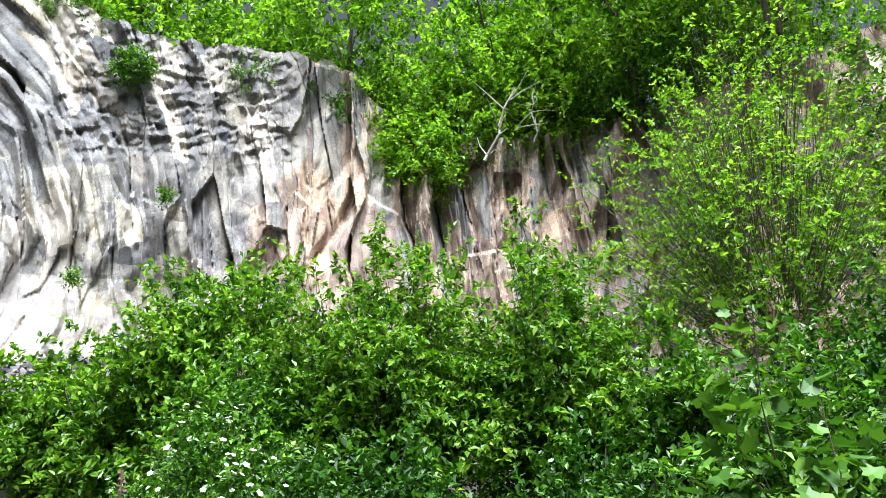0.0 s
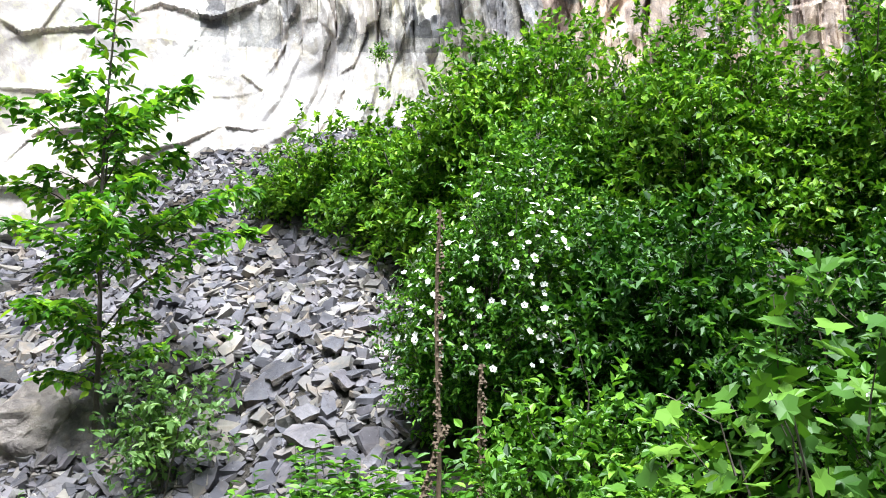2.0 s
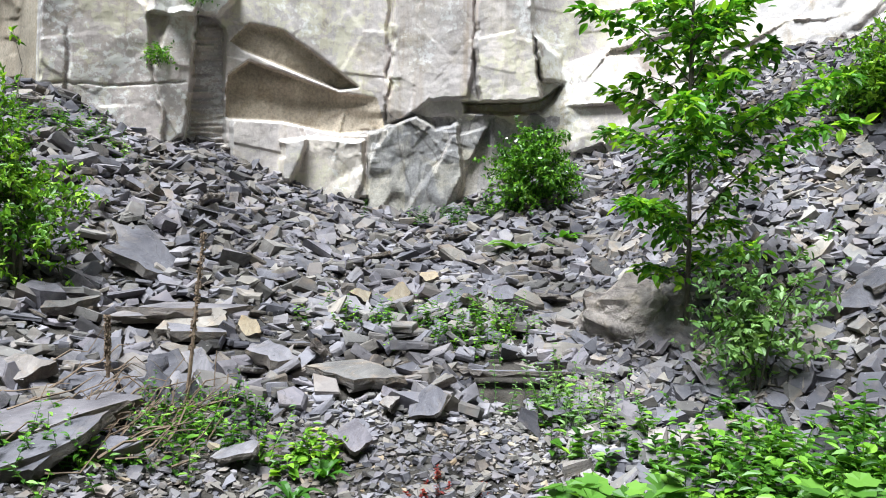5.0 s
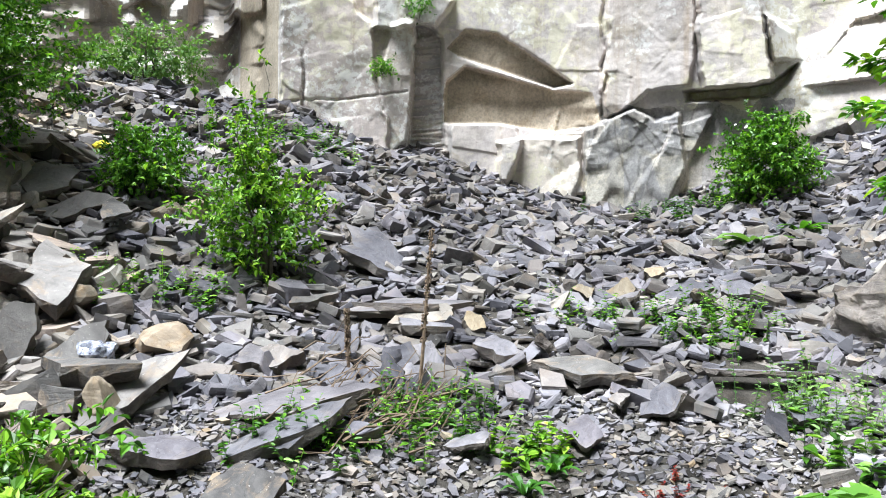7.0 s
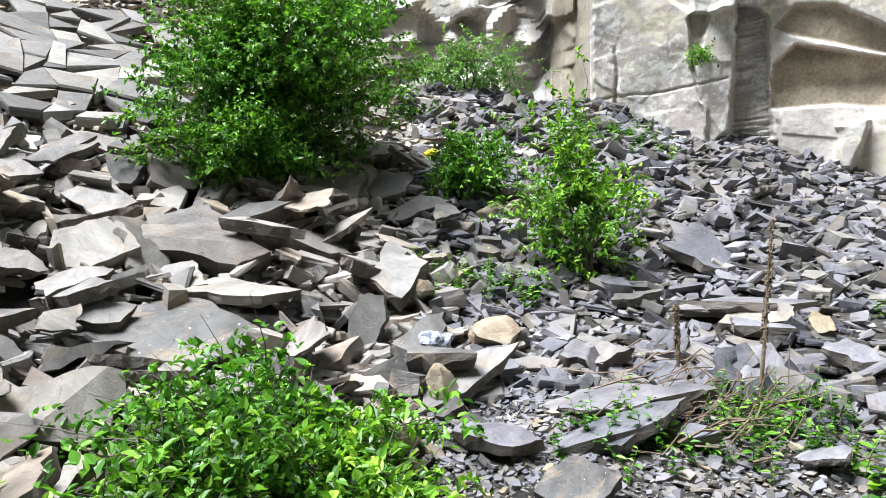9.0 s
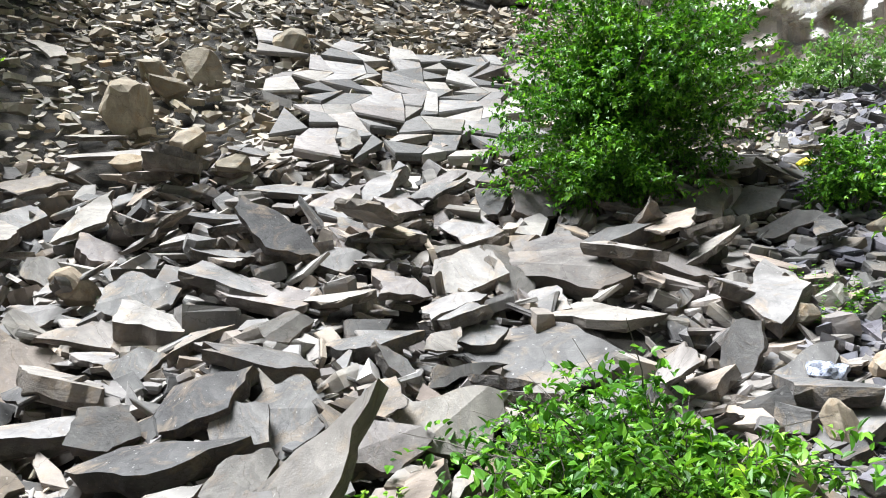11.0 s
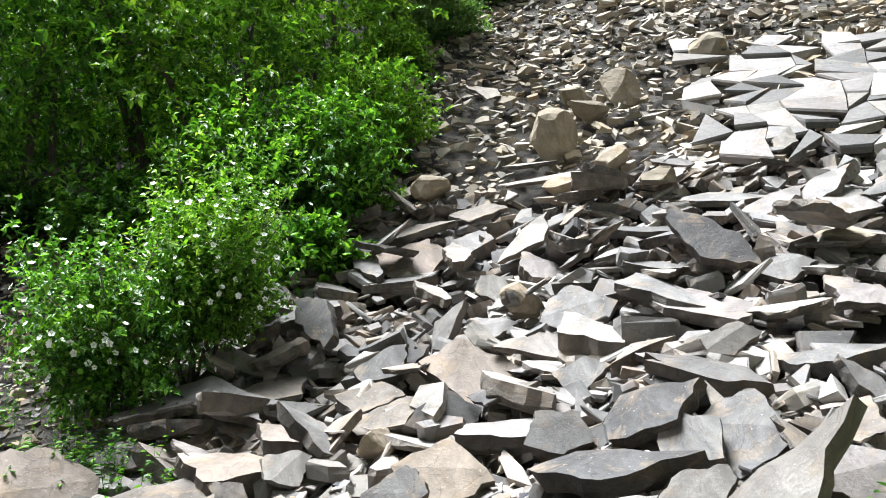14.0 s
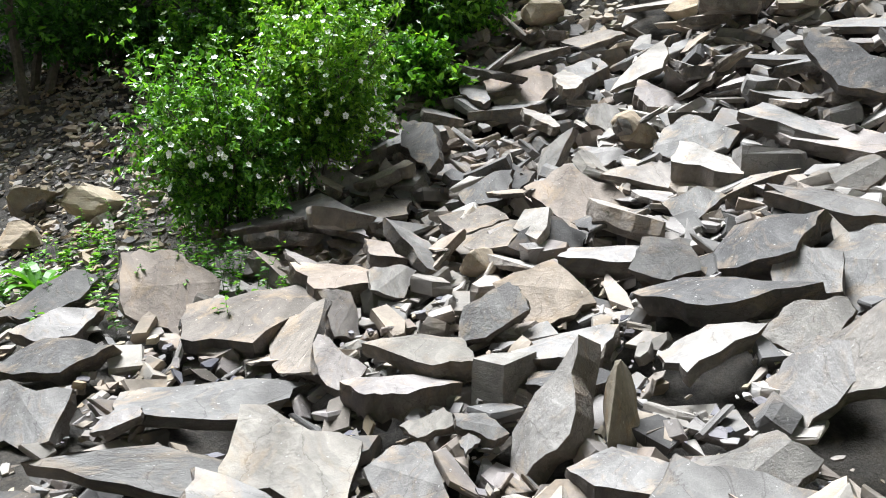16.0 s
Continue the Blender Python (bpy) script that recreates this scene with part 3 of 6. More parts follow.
# ---- rubble ----
def slab_mesh(name, rng, flat, mat, corners=None, plain=False):
    """An angular broken plate: an irregular outline, thick, with chipped upper edges."""
    n = corners or rng.choice([3, 4, 4, 5, 5])
    ang = np.sort((np.arange(n) + rng.uniform(-0.32, 0.32, n)) / n * 2 * np.pi)
    rad = rng.uniform(0.52, 1.1, n)
    asp = rng.uniform(0.4, 0.85)
    th = flat * rng.uniform(0.7, 1.3)
    P = np.stack([np.cos(ang) * rad * 0.5, np.sin(ang) * rad * 0.5 * asp], -1)
    tilt = rng.uniform(-0.25, 0.25, 2) * flat
    lo = [(x * rng.uniform(0.82, 1.05), y * rng.uniform(0.82, 1.05), -th / 2 + rng.uniform(-0.2, 0.2) * th) for x, y in P]
    mid = [(x * rng.uniform(0.94, 1.04), y * rng.uniform(0.94, 1.04), th * (0.2 + 0.2 * rng.uniform(-1, 1))) for x, y in P]
    hi = [(x * rng.uniform(0.86, 0.97), y * rng.uniform(0.86, 0.97), th / 2 + (x * tilt[0] + y * tilt[1])) for x, y in P]
    V = lo + hi if plain else lo + mid + hi
    F = [tuple(range(n - 1, -1, -1)), tuple(range(len(V) - n, len(V)))]
    for ring in ((0,) if plain else (0, 1)):
        for i in range(n):
            j = (i + 1) % n
            F.append((ring * n + i, ring * n + j, (ring + 1) * n + j, (ring + 1) * n + i))
    me = bpy.data.meshes.new(name)
    me.from_pydata(V, [], F)
    me.shade_flat()
    me.materials.append(mat)
    return me


def broken_slab(name, rng, mat, corners):
    """A large plate: straight breaks between a few corners, notched edge, hollowed or bulging faces; unit size."""
    ang = np.sort((np.arange(corners) + rng.uniform(-0.33, 0.33, corners)) / corners * 2 * np.pi)
    rad = rng.uniform(0.58, 1.12, corners) * 0.5
    C = np.stack([np.cos(ang) * rad, np.sin(ang) * rad * rng.uniform(0.5, 0.95)], -1)
    P = []
    for i in range(corners):
        a, b = C[i], C[(i + 1) % corners]
        for u in (0.0, 0.2, 0.4, 0.62, 0.8):
            off = 0.0 if u == 0 else rng.uniform(-0.03, 0.03)
            P.append(a + (b - a) * u + off * np.array([b[1] - a[1], a[0] - b[0]]) * 2)
    P = np.array(P)
    n = len(P)
    i0 = rng.randint(n)
    i1 = (i0 + n // 2 + rng.randint(-1, 2)) % n
    a, b = P[i0], P[i1]
    nrm = np.array([a[1] - b[1], b[0] - a[0]])
    nrm = nrm / np.linalg.norm(nrm)
    sa, sb, along = rng.uniform(-1.1, 0.1), rng.uniform(-0.8, 0.1), rng.uniform(-0.4, 0.4)
    def top(x, y):
        e = (np.array([x, y]) - a) @ nrm
        return 0.46 + (sa * e if e > 0 else -sb * e) + along * ((x - a[0]) * nrm[1] - (y - a[1]) * nrm[0])
    V = [(x * rng.uniform(0.72, 0.97), y * rng.uniform(0.72, 0.97), -0.5 + 0.12 * rng.uniform(-1, 1)) for x, y in P]
    V += [(x * rng.uniform(0.95, 1.05), y * rng.uniform(0.95, 1.05), -0.05 + 0.3 * rng.uniform(-1, 1)) for x, y in P]
    V += [(x * 0.985, y * 0.985, top(x, y)) for x, y in P]
    F = [tuple(range(n - 1, -1, -1))]
    for ring in range(2):
        for i in range(n):
            j = (i + 1) % n
            F.append((ring * n + i, ring * n + j, (ring + 1) * n + j, (ring + 1) * n + i))
    def walk_round(p, q):
        out = [p]
        while out[-1] != q:
            out.append((out[-1] + 1) % n)
        return tuple(2 * n + k for k in out)
    F += [walk_round(i0, i1), walk_round(i1, i0)]
    me = bpy.data.meshes.new(name)
    me.from_pydata(V, [], F)
    me.shade_flat()
    me.materials.append(mat)
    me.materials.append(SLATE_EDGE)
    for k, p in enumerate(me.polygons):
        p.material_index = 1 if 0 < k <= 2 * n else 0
    return me


RNG = np.random.RandomState(11)
STONES = (SLATE, SLATE_PALE, SLATE_DARK_SHADE, SLATE_PURPLE, SLATE_TAN, SLATE_BROWN)
PLATES = {m.name: [slab_mesh("slab", RNG, f, m) for f in (0.07, 0.08, 0.1, 0.11, 0.13, 0.15, 0.17, 0.2, 0.25, 0.33)] for m in STONES}
GRIT = {m.name: [slab_mesh("chip", RNG, f, m, None, True) for f in (0.08, 0.1, 0.12, 0.14, 0.17, 0.2, 0.25, 0.33)] for m in STONES}
BLOCKS = {m.name: [slab_mesh("block", RNG, f, m) for f in (0.38, 0.46, 0.55)] for m in STONES}
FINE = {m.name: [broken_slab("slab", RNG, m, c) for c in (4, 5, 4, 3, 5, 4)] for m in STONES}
for pool in FINE.values():
    for k, me in enumerate(pool):
        me.transform(Matrix.Diagonal((1.1, 0.9, 0.075 + 0.022 * k, 1)))
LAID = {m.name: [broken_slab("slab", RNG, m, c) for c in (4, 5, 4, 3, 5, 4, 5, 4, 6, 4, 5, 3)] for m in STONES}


def slope_frames(x, y):
    e = 0.25
    n = np.stack([ground_z(x - e, y) - ground_z(x + e, y), ground_z(x, y - e) - ground_z(x, y + e), np.full(len(x), 2 * e)], -1)
    return n / np.linalg.norm(n, axis=1, keepdims=True)


def turn(axis, ang):
    c, s_ = np.cos(ang), np.sin(ang)
    m = np.zeros((len(ang), 3, 3))
    i, j = ((1, 2), (2, 0), (0, 1))[axis]
    m[:, axis, axis] = 1
    m[:, i, i], m[:, i, j], m[:, j, i], m[:, j, j] = c, -s_, s_, c
    return m


TAKEN = []  # where the large slabs lie: x, y, reach


def spread(rng, n, az0, az1, r0, r1, keep, room=0.0):
    """Places on the slope, clear of the large slabs."""
    out = np.zeros((0, 2))
    held = np.array(TAKEN) if TAKEN else np.zeros((0, 3))
    while len(out) < n:
        az = rng.uniform(az0, az1, 2 * n)
        r = np.sqrt(rng.uniform(r0 * r0, r1 * r1, 2 * n))
        ok = keep(az, r) if keep is not None else np.ones(2 * n, dtype=bool)
        x, y = -np.sin(np.radians(az)) * r, np.cos(np.radians(az)) * r
        for hx, hy, hw in held:
            ok &= np.hypot(x - hx, y - hy) > 0.3 * hw + room
        out = np.concatenate([out, np.stack([az, r], -1)[ok]])
    az, r = np.radians(out[:n, 0]), out[:n, 1]
    return -np.sin(az) * r, np.cos(az) * r, r


def poses(rng, x, y, size, tilt, lift, level=0.0, yaw=None):
    """Pieces on the slope: level 0 lies along it, 1 flat; yaw spreads the long side round the contour."""
    n = len(x)
    nz = slope_frames(x, y) * (1 - level) + np.array([0, 0, level])
    nz /= np.linalg.norm(nz, axis=1, keepdims=True)
    out = np.stack([x, y, np.zeros(n)], -1) / np.hypot(x, y)[:, None]
    xa = np.cross(out, nz)
    xa /= np.linalg.norm(xa, axis=1, keepdims=True)
    base = np.stack([xa, np.cross(nz, xa), nz], -1)
    spin = rng.uniform(0, 6.283, n) if yaw is None else np.radians(rng.normal(0, yaw, n)) + np.pi * rng.randint(0, 2, n)
    rot = base @ turn(0, np.radians(rng.normal(0, tilt, n))) @ turn(1, np.radians(rng.normal(0, tilt, n))) @ turn(2, spin)
    return rot * size[:, None, None], np.stack([x, y, ground_z(x, y) + size * lift], -1)


def rubble(thing, mats, n_big, n_small, big, small, tilt, seed, where, keep=None, flatness=0.9, level=0.0, yaw=None, stack=0.3, grade=2.0, bed=(-0.05, 0.24)):
    """Large pieces are objects of their own under the slope; small ones one joined mesh."""
    rng = np.random.RandomState(seed)
    x, y, r = spread(rng, n_big, *where, keep, 0.3 * big[0])
    size = (big[0] + (big[1] - big[0]) * rng.rand(n_big) ** 2) * np.interp(r, [4, 13], [1.0, 0.75])
    R, T = poses(rng, x, y, size, tilt, rng.uniform(0.0, stack, n_big), level, yaw)
    for k in range(n_big):
        m = mats[rng.randint(len(mats))].name
        plate = rng.rand() < flatness or size[k] > 0.5
        pool = (FINE[m] if size[k] > 0.32 else PLATES[m]) if plate else BLOCKS[m]
        ob = new("slab" if plate else "block", pool[rng.randint(len(pool))])
        ob.parent = thing
        M = Matrix([list(R[k][i]) + [T[k][i]] for i in range(3)] + [[0, 0, 0, 1]])
        ob.matrix_basis = M
    for m in dict.fromkeys(mats):
        share = int(n_small * mats.count(m) / len(mats))
        x, y, r = spread(rng, share, *where, keep, -0.04)
        size = (small[0] + (small[1] - small[0]) * rng.rand(share) ** grade) * np.interp(r, [4, 14], [0.9, 1.1])
        R, T = poses(rng, x, y, size, tilt * 1.2, rng.uniform(*bed, share), level, yaw)
        chips = GRIT if small[1] < 0.4 else PLATES
        pick = rng.randint(len(chips[m.name]), size=share)
        V, F4, base = [], [], 0
        for v, me in enumerate(chips[m.name]):
            sel = np.where(pick == v)[0]
            co = np.array([q.co for q in me.vertices])
            pts = np.einsum("kij,vj->kvi", R[sel], co) + T[sel][:, None, :]
            tri = []
            for p in me.polygons:
                q = list(p.vertices)
                tri += [(q[0], q[i], q[i + 1]) for i in range(1, len(q) - 1)]
            tri = np.array(tri)
            off = base + np.arange(len(sel)) * len(co)
            F4.append((tri[None] + off[:, None, None]).reshape(-1, 3))
            V.append(pts.reshape(-1, 3))
            base += len(sel) * len(co)
        ob = mesh_arrays("small_rubble", np.concatenate(V), np.concatenate(F4), m, thing)
        ob["kind"] = "stuff"


def unit(rng, n):
    v = rng.normal(size=(n, 3))
    return v / np.linalg.norm(v, axis=1, keepdims=True)


def boulder(az, r, dz, w, d, h, mat, seed, label, rz=0.0, fine=5):
    """A large weathered block with worn facets."""
    bm = bmesh.new()
    bmesh.ops.create_icosphere(bm, subdivisions=fine, radius=0.5)
    rng = np.random.RandomState(seed)
    planes = [(Vector(unit(rng, 1)[0]), rng.uniform(0.2, 0.35)) for _ in range(13)]
    for v in bm.verts:
        for n, c in planes:
            e = v.co.dot(n) - c
            if e > 0:
                v.co -= n * e
        v.co *= 1 + (0.24 if mat is ROCK else 0.055) * noise.fractal(v.co * 7 + Vector((seed, 0, 0)), 1.0, 2.0, 4)
    ob = part("boulder", bm, mat)
    ob.data.shade_flat()
    ob.matrix_basis = Matrix.Translation(on_ground(az, r, dz)) @ Matrix.Rotation(radians(az) + rz, 4, 'Z') @ Matrix.Diagonal((w, d, h, 1))
    return tagged(ob, label, "boulder")


for pool in LAID.values():
    for me in pool:
        me.transform(Matrix.Diagonal((1, 1, 0.2, 1)))
LAY_COUNT = [0]


def lay(az, r, dz, w, d, th, roll, tip, mat):
    """One large slab: its bearing, distance, height over the ground, size, sideways lean and tip towards the floor of the bay."""
    # shaded slabs of the talus: the shade is put in as darker slate
    if mat is SLATE_PURPLE and (az > 98 or az < -100):
        mat = SLATE_DARK_SHADE
    if mat is SLATE and w < 0.9 and r > 8.5 and 116 < az < 152:
        mat = SLATE_PALE
    k = LAY_COUNT[0]
    if mat is SLATE and k % 3 and (az > 152 or 100 < az < 112) and r > 4.0:
        mat = SLATE_BROWN
    LAY_COUNT[0] += 1
    me = LAID[mat.name][(k * 5 + k // 3) % 12]
    parent = talus if az > 98 or az < -100 else bank
    TAKEN.append((-math.sin(radians(az)) * r, math.cos(radians(az)) * r, max(w, d)))
    th = th * 0.85
    ob = new("slab" if th < 0.5 * w else "block", me)
    ob.parent = parent
    p = on_ground(az, r, dz)
    ob.matrix_basis = Matrix.Translation(p) @ Matrix.Rotation(radians(az), 4, 'Z') @ Matrix.Rotation(radians(-roll), 4, 'Y') @ Matrix.Rotation(radians(tip + 9 * math.sin(k * 2.7)), 4, 'X') @ Matrix.Rotation(radians(22 * math.sin(k * 1.9)), 4, 'Z') @ Matrix.Translation((0, 0, -th * 0.15)) @ Matrix.Diagonal((w * 1.15, d * 1.55, th * 5.2, 1))


talus = empty("talus_slope", (0, 0, 0), "slope of large broken grey slate slabs", "rubble", kind="structure")
bank = empty("rubble_bank", (0, 0, 0), "bank of purple-grey broken shale pieces", "rubble", kind="structure")
scree = empty("scree_cone", (0, 0, 0), "cone of shale rubble below the folded face", "rubble", kind="structure")
upper = empty("upper_scree", (0, 0, 0), "upper scree of pale and tan broken stone", "rubble", kind="structure")


def talus_edge(az, r):
    return az < np.interp(r, [3, 4.5, 6, 8, 10, 13, 18], [200, 184, 175, 168, 163, 158, 156])


lay(-178.6, 3.32, 0.10, 0.97, 0.24, 0.14, -12, 40, SLATE)
lay(171.4, 3.30, 0.09, 0.64, 0.47, 0.20, 0, 32, SLATE)
lay(164.6, 3.13, 0.09, 0.31, 0.31, 0.09, -20, 38, SLATE)
lay(178.3, 3.84, 0.09, 0.90, 0.43, 0.10, 3, 8, SLATE)
lay(155.4, 3.29, 0.10, 0.63, 0.29, 0.16, 50, 45, SLATE)
boulder(151.0, 3.32, 0.09, 0.21, 0.16, 0.49, SLATE_TAN, 25, "tan weathered block lying among grey slabs", 0.5, 3)
lay(139.1, 3.51, 0.10, 0.67, 0.47, 0.12, 28, 42, SLATE)
lay(151.4, 3.03, 0.10, 0.44, 0.26, 0.16, 3, 18, SLATE)
lay(143.1, 3.03, 0.09, 0.55, 0.24, 0.20, 5, 45, SLATE_PURPLE)
lay(165.9, 3.63, 0.10, 0.53, 0.29, 0.17, 0, 10, SLATE)
lay(164.1, 3.82, 0.10, 0.60, 0.35, 0.13, 5, 25, SLATE_PURPLE)
lay(169.3, 3.87, 0.09, 0.36, 0.30, 0.09, 0, 25, SLATE)
lay(154.9, 3.89, 0.09, 0.54, 0.38, 0.16, 9, 10, SLATE)
lay(154.5, 3.60, 0.09, 0.40, 0.25, 0.11, 8, 12, SLATE)
lay(145.9, 4.02, 0.10, 0.82, 0.30, 0.14, 8, 22, SLATE)
lay(145.4, 3.71, 0.09, 0.73, 0.30, 0.12, 8, 28, SLATE)
lay(139.6, 3.85, 0.09, 0.41, 0.24, 0.11, 20, 45, SLATE_PURPLE)
lay(175.3, 4.55, 0.09, 0.64, 0.52, 0.20, 5, 22, SLATE)
lay(179.9, 4.90, 0.09, 0.63, 0.54, 0.12, -15, 40, SLATE)
lay(169.7, 4.39, 0.09, 0.35, 0.33, 0.08, -50, 50, SLATE)
lay(169.4, 4.73, 0.09, 0.73, 0.52, 0.20, -4, 12, SLATE)
lay(166.0, 5.10, 0.09, 0.51, 0.55, 0.14, -5, 15, SLATE)
lay(166.0, 4.68, 0.10, 0.30, 0.33, 0.07, -20, 45, SLATE)
lay(177.2, 5.31, 0.09, 0.54, 0.29, 0.14, 5, 40, SLATE_PURPLE)
lay(156.2, 4.37, 0.10, 0.64, 0.46, 0.14, 0, 45, SLATE)
lay(159.6, 4.11, 0.10, 0.43, 0.28, 0.10, 15, 40, SLATE)
lay(151.0, 4.59, 0.10, 0.64, 0.43, 0.14, 2, 25, SLATE)
lay(147.5, 4.36, 0.10, 0.40, 0.25, 0.11, -8, 40, SLATE_PURPLE)
lay(142.5, 4.38, 0.10, 0.66, 0.42, 0.14, 22, 40, SLATE)
lay(139.4, 4.28, 0.10, 0.37, 0.38, 0.09, 30, 45, SLATE)
lay(136.4, 4.38, 0.10, 0.46, 0.44, 0.13, 5, 40, SLATE)
lay(159.5, 5.75, 0.10, 0.46, 0.46, 0.12, 15, 40, SLATE)
lay(153.1, 5.50, 0.10, 0.61, 0.54, 0.15, 0, 35, SLATE)
lay(160.6, 5.34, 0.10, 0.59, 0.43, 0.12, 8, 25, SLATE)
lay(171.8, 5.99, 0.09, 0.47, 0.41, 0.12, 3, 25, SLATE_PURPLE)
lay(166.8, 5.86, 0.09, 0.55, 0.49, 0.10, 5, 15, SLATE)
lay(146.4, 5.07, 0.10, 0.37, 0.34, 0.07, 30, 40, SLATE)
lay(138.3, 4.80, 0.10, 0.69, 0.26, 0.16, -3, 30, SLATE_PURPLE)
lay(144.6, 5.57, 0.10, 0.56, 0.52, 0.20, -3, 25, SLATE)
lay(146.0, 6.09, 0.10, 0.56, 0.52, 0.12, 5, 30, SLATE)
lay(152.1, 6.15, 0.09, 0.42, 0.39, 0.11, 0, 40, SLATE)
lay(151.5, 6.94, 0.10, 0.36, 0.42, 0.09, 10, 45, SLATE)
boulder(149.4, 6.32, 0.10, 0.51, 0.41, 0.39, SLATE_TAN, 62, "tan weathered block lying among grey slabs", 0.5, 3)
lay(155.1, 6.19, 0.10, 0.71, 0.26, 0.10, 48, 45, SLATE_PURPLE)
lay(138.7, 5.81, 0.09, 0.85, 0.66, 0.12, -8, 14, SLATE)
lay(159.1, 5.05, 0.10, 0.45, 0.27, 0.09, 12, 20, SLATE)
boulder(159.9, 4.77, 0.09, 0.36, 0.29, 0.33, SLATE_TAN, 66, "tan weathered block lying among grey slabs", 0.5, 3)
lay(-172.8, 4.95, 0.09, 0.47, 0.44, 0.13, 10, 30, SLATE)
lay(-172.3, 4.48, 0.10, 0.64, 0.27, 0.14, 20, 30, SLATE)
lay(-172.2, 4.04, 0.10, 0.52, 0.40, 0.15, 40, 40, SLATE)
lay(-173.0, 5.36, 0.10, 0.69, 0.38, 0.12, 10, 20, SLATE_PURPLE)
lay(160.0, 3.32, 0.09, 0.20, 0.14, 0.06, -15, 30, SLATE_PURPLE)
lay(163.3, 3.38, 0.09, 0.22, 0.18, 0.06, 8, 20, SLATE_PURPLE)
lay(160.7, 3.24, 0.10, 0.13, 0.12, 0.04, 0, 30, SLATE)
lay(-176.7, 3.77, 0.09, 0.23, 0.13, 0.05, 10, 20, SLATE)
boulder(-177.6, 7.84, 0.10, 0.34, 0.27, 0.33, SLATE_TAN, 75, "tan weathered block lying among grey slabs", 0.5, 3)
boulder(-171.1, 7.46, 0.10, 0.52, 0.41, 0.47, SLATE_TAN, 76, "tan weathered block lying among grey slabs", 0.5, 3)
boulder(-174.7, 6.94, 0.10, 0.54, 0.43, 0.39, SLATE_TAN, 77, "tan weathered block lying among grey slabs", 0.5, 3)
boulder(-170.8, 6.77, 0.10, 0.47, 0.37, 0.28, SLATE_TAN, 78, "tan weathered block lying among grey slabs", 0.5, 3)
boulder(146.5, 9.84, 0.18, 0.98, 0.78, 0.91, SLATE_TAN, 79, "tan weathered block lying among grey slabs", 0.5, 3)
boulder(141.7, 11.52, 0.18, 0.80, 0.64, 0.70, SLATE_TAN, 80, "tan weathered block lying among grey slabs", 0.5, 3)
boulder(135.0, 12.71, 0.18, 0.89, 0.71, 0.86, SLATE_TAN, 81, "tan weathered block lying among grey slabs", 0.5, 3)
boulder(144.7, 11.51, 0.18, 0.69, 0.55, 0.64, SLATE_TAN, 82, "tan weathered block lying among grey slabs", 0.5, 3)
boulder(143.7, 10.84, 0.18, 0.79, 0.64, 0.48, SLATE_TAN, 83, "tan weathered block lying among grey slabs", 0.5, 3)
boulder(155.9, 9.33, 0.18, 0.67, 0.53, 0.45, SLATE_TAN, 84, "tan weathered block lying among grey slabs", 0.5, 3)
boulder(159.2, 9.25, 0.10, 0.62, 0.50, 0.50, SLATE_TAN, 85, "tan weathered block lying among grey slabs", 0.5, 3)
boulder(142.8, 9.10, 0.18, 0.57, 0.46, 0.39, SLATE_TAN, 86, "tan weathered block lying among grey slabs", 0.5, 3)
boulder(146.5, 8.71, 0.17, 0.54, 0.43, 0.33, SLATE_TAN, 87, "tan weathered block lying among grey slabs", 0.5, 3)
lay(141.1, 7.43, 0.10, 0.97, 0.52, 0.10, -2, 8, SLATE)
lay(145.5, 7.44, 0.09, 0.68, 0.52, 0.10, -22, 15, SLATE)
lay(136.1, 8.01, 0.09, 0.99, 0.57, 0.10, -6, 10, SLATE)
lay(127.8, 7.77, 0.09, 0.63, 0.67, 0.12, -5, 30, SLATE)
lay(123.0, 7.40, 0.09, 0.57, 0.70, 0.10, -8, 20, SLATE)
lay(146.9, 9.04, 0.17, 1.52, 0.47, 0.06, 2, 18, SLATE)
lay(157.0, 8.57, 0.10, 0.91, 0.71, 0.14, 14, 15, SLATE)
lay(152.5, 8.85, 0.10, 0.88, 0.63, 0.10, 10, 12, SLATE)
lay(153.2, 7.94, 0.10, 0.53, 0.54, 0.20, 15, 35, SLATE)
lay(156.9, 7.84, 0.09, 0.63, 0.55, 0.18, -5, 30, SLATE)
lay(148.3, 7.13, 0.10, 0.55, 0.48, 0.18, -12, 45, SLATE)
lay(158.0, 7.35, 0.10, 0.69, 0.45, 0.14, 2, 6, SLATE_PURPLE)
lay(139.3, 5.97, 0.10, 0.87, 0.62, 0.10, -14, 14, SLATE)
lay(133.1, 5.78, 0.09, 0.60, 0.43, 0.10, 5, 8, SLATE)
lay(133.1, 6.44, 0.10, 0.52, 0.51, 0.12, -8, 28, SLATE)
lay(130.6, 6.44, 0.09, 0.36, 0.45, 0.07, -5, 14, SLATE)
lay(128.1, 6.05, 0.09, 0.63, 0.54, 0.10, -15, 20, SLATE)
boulder(128.8, 7.02, 0.09, 0.74, 0.59, 0.30, SLATE_TAN, 115, "tan weathered block lying among grey slabs", 0.5, 3)
lay(138.1, 4.89, 0.09, 0.59, 0.15, 0.16, -3, 55, SLATE_PURPLE)
lay(136.8, 5.26, 0.10, 0.58, 0.20, 0.16, -5, 50, SLATE_PURPLE)
lay(131.2, 5.14, 0.10, 0.67, 0.47, 0.12, 10, 14, SLATE)
lay(125.4, 5.64, 0.09, 0.62, 0.55, 0.12, 16, 12, SLATE)
lay(123.0, 5.50, 0.10, 0.57, 0.33, 0.12, 8, 25, SLATE)
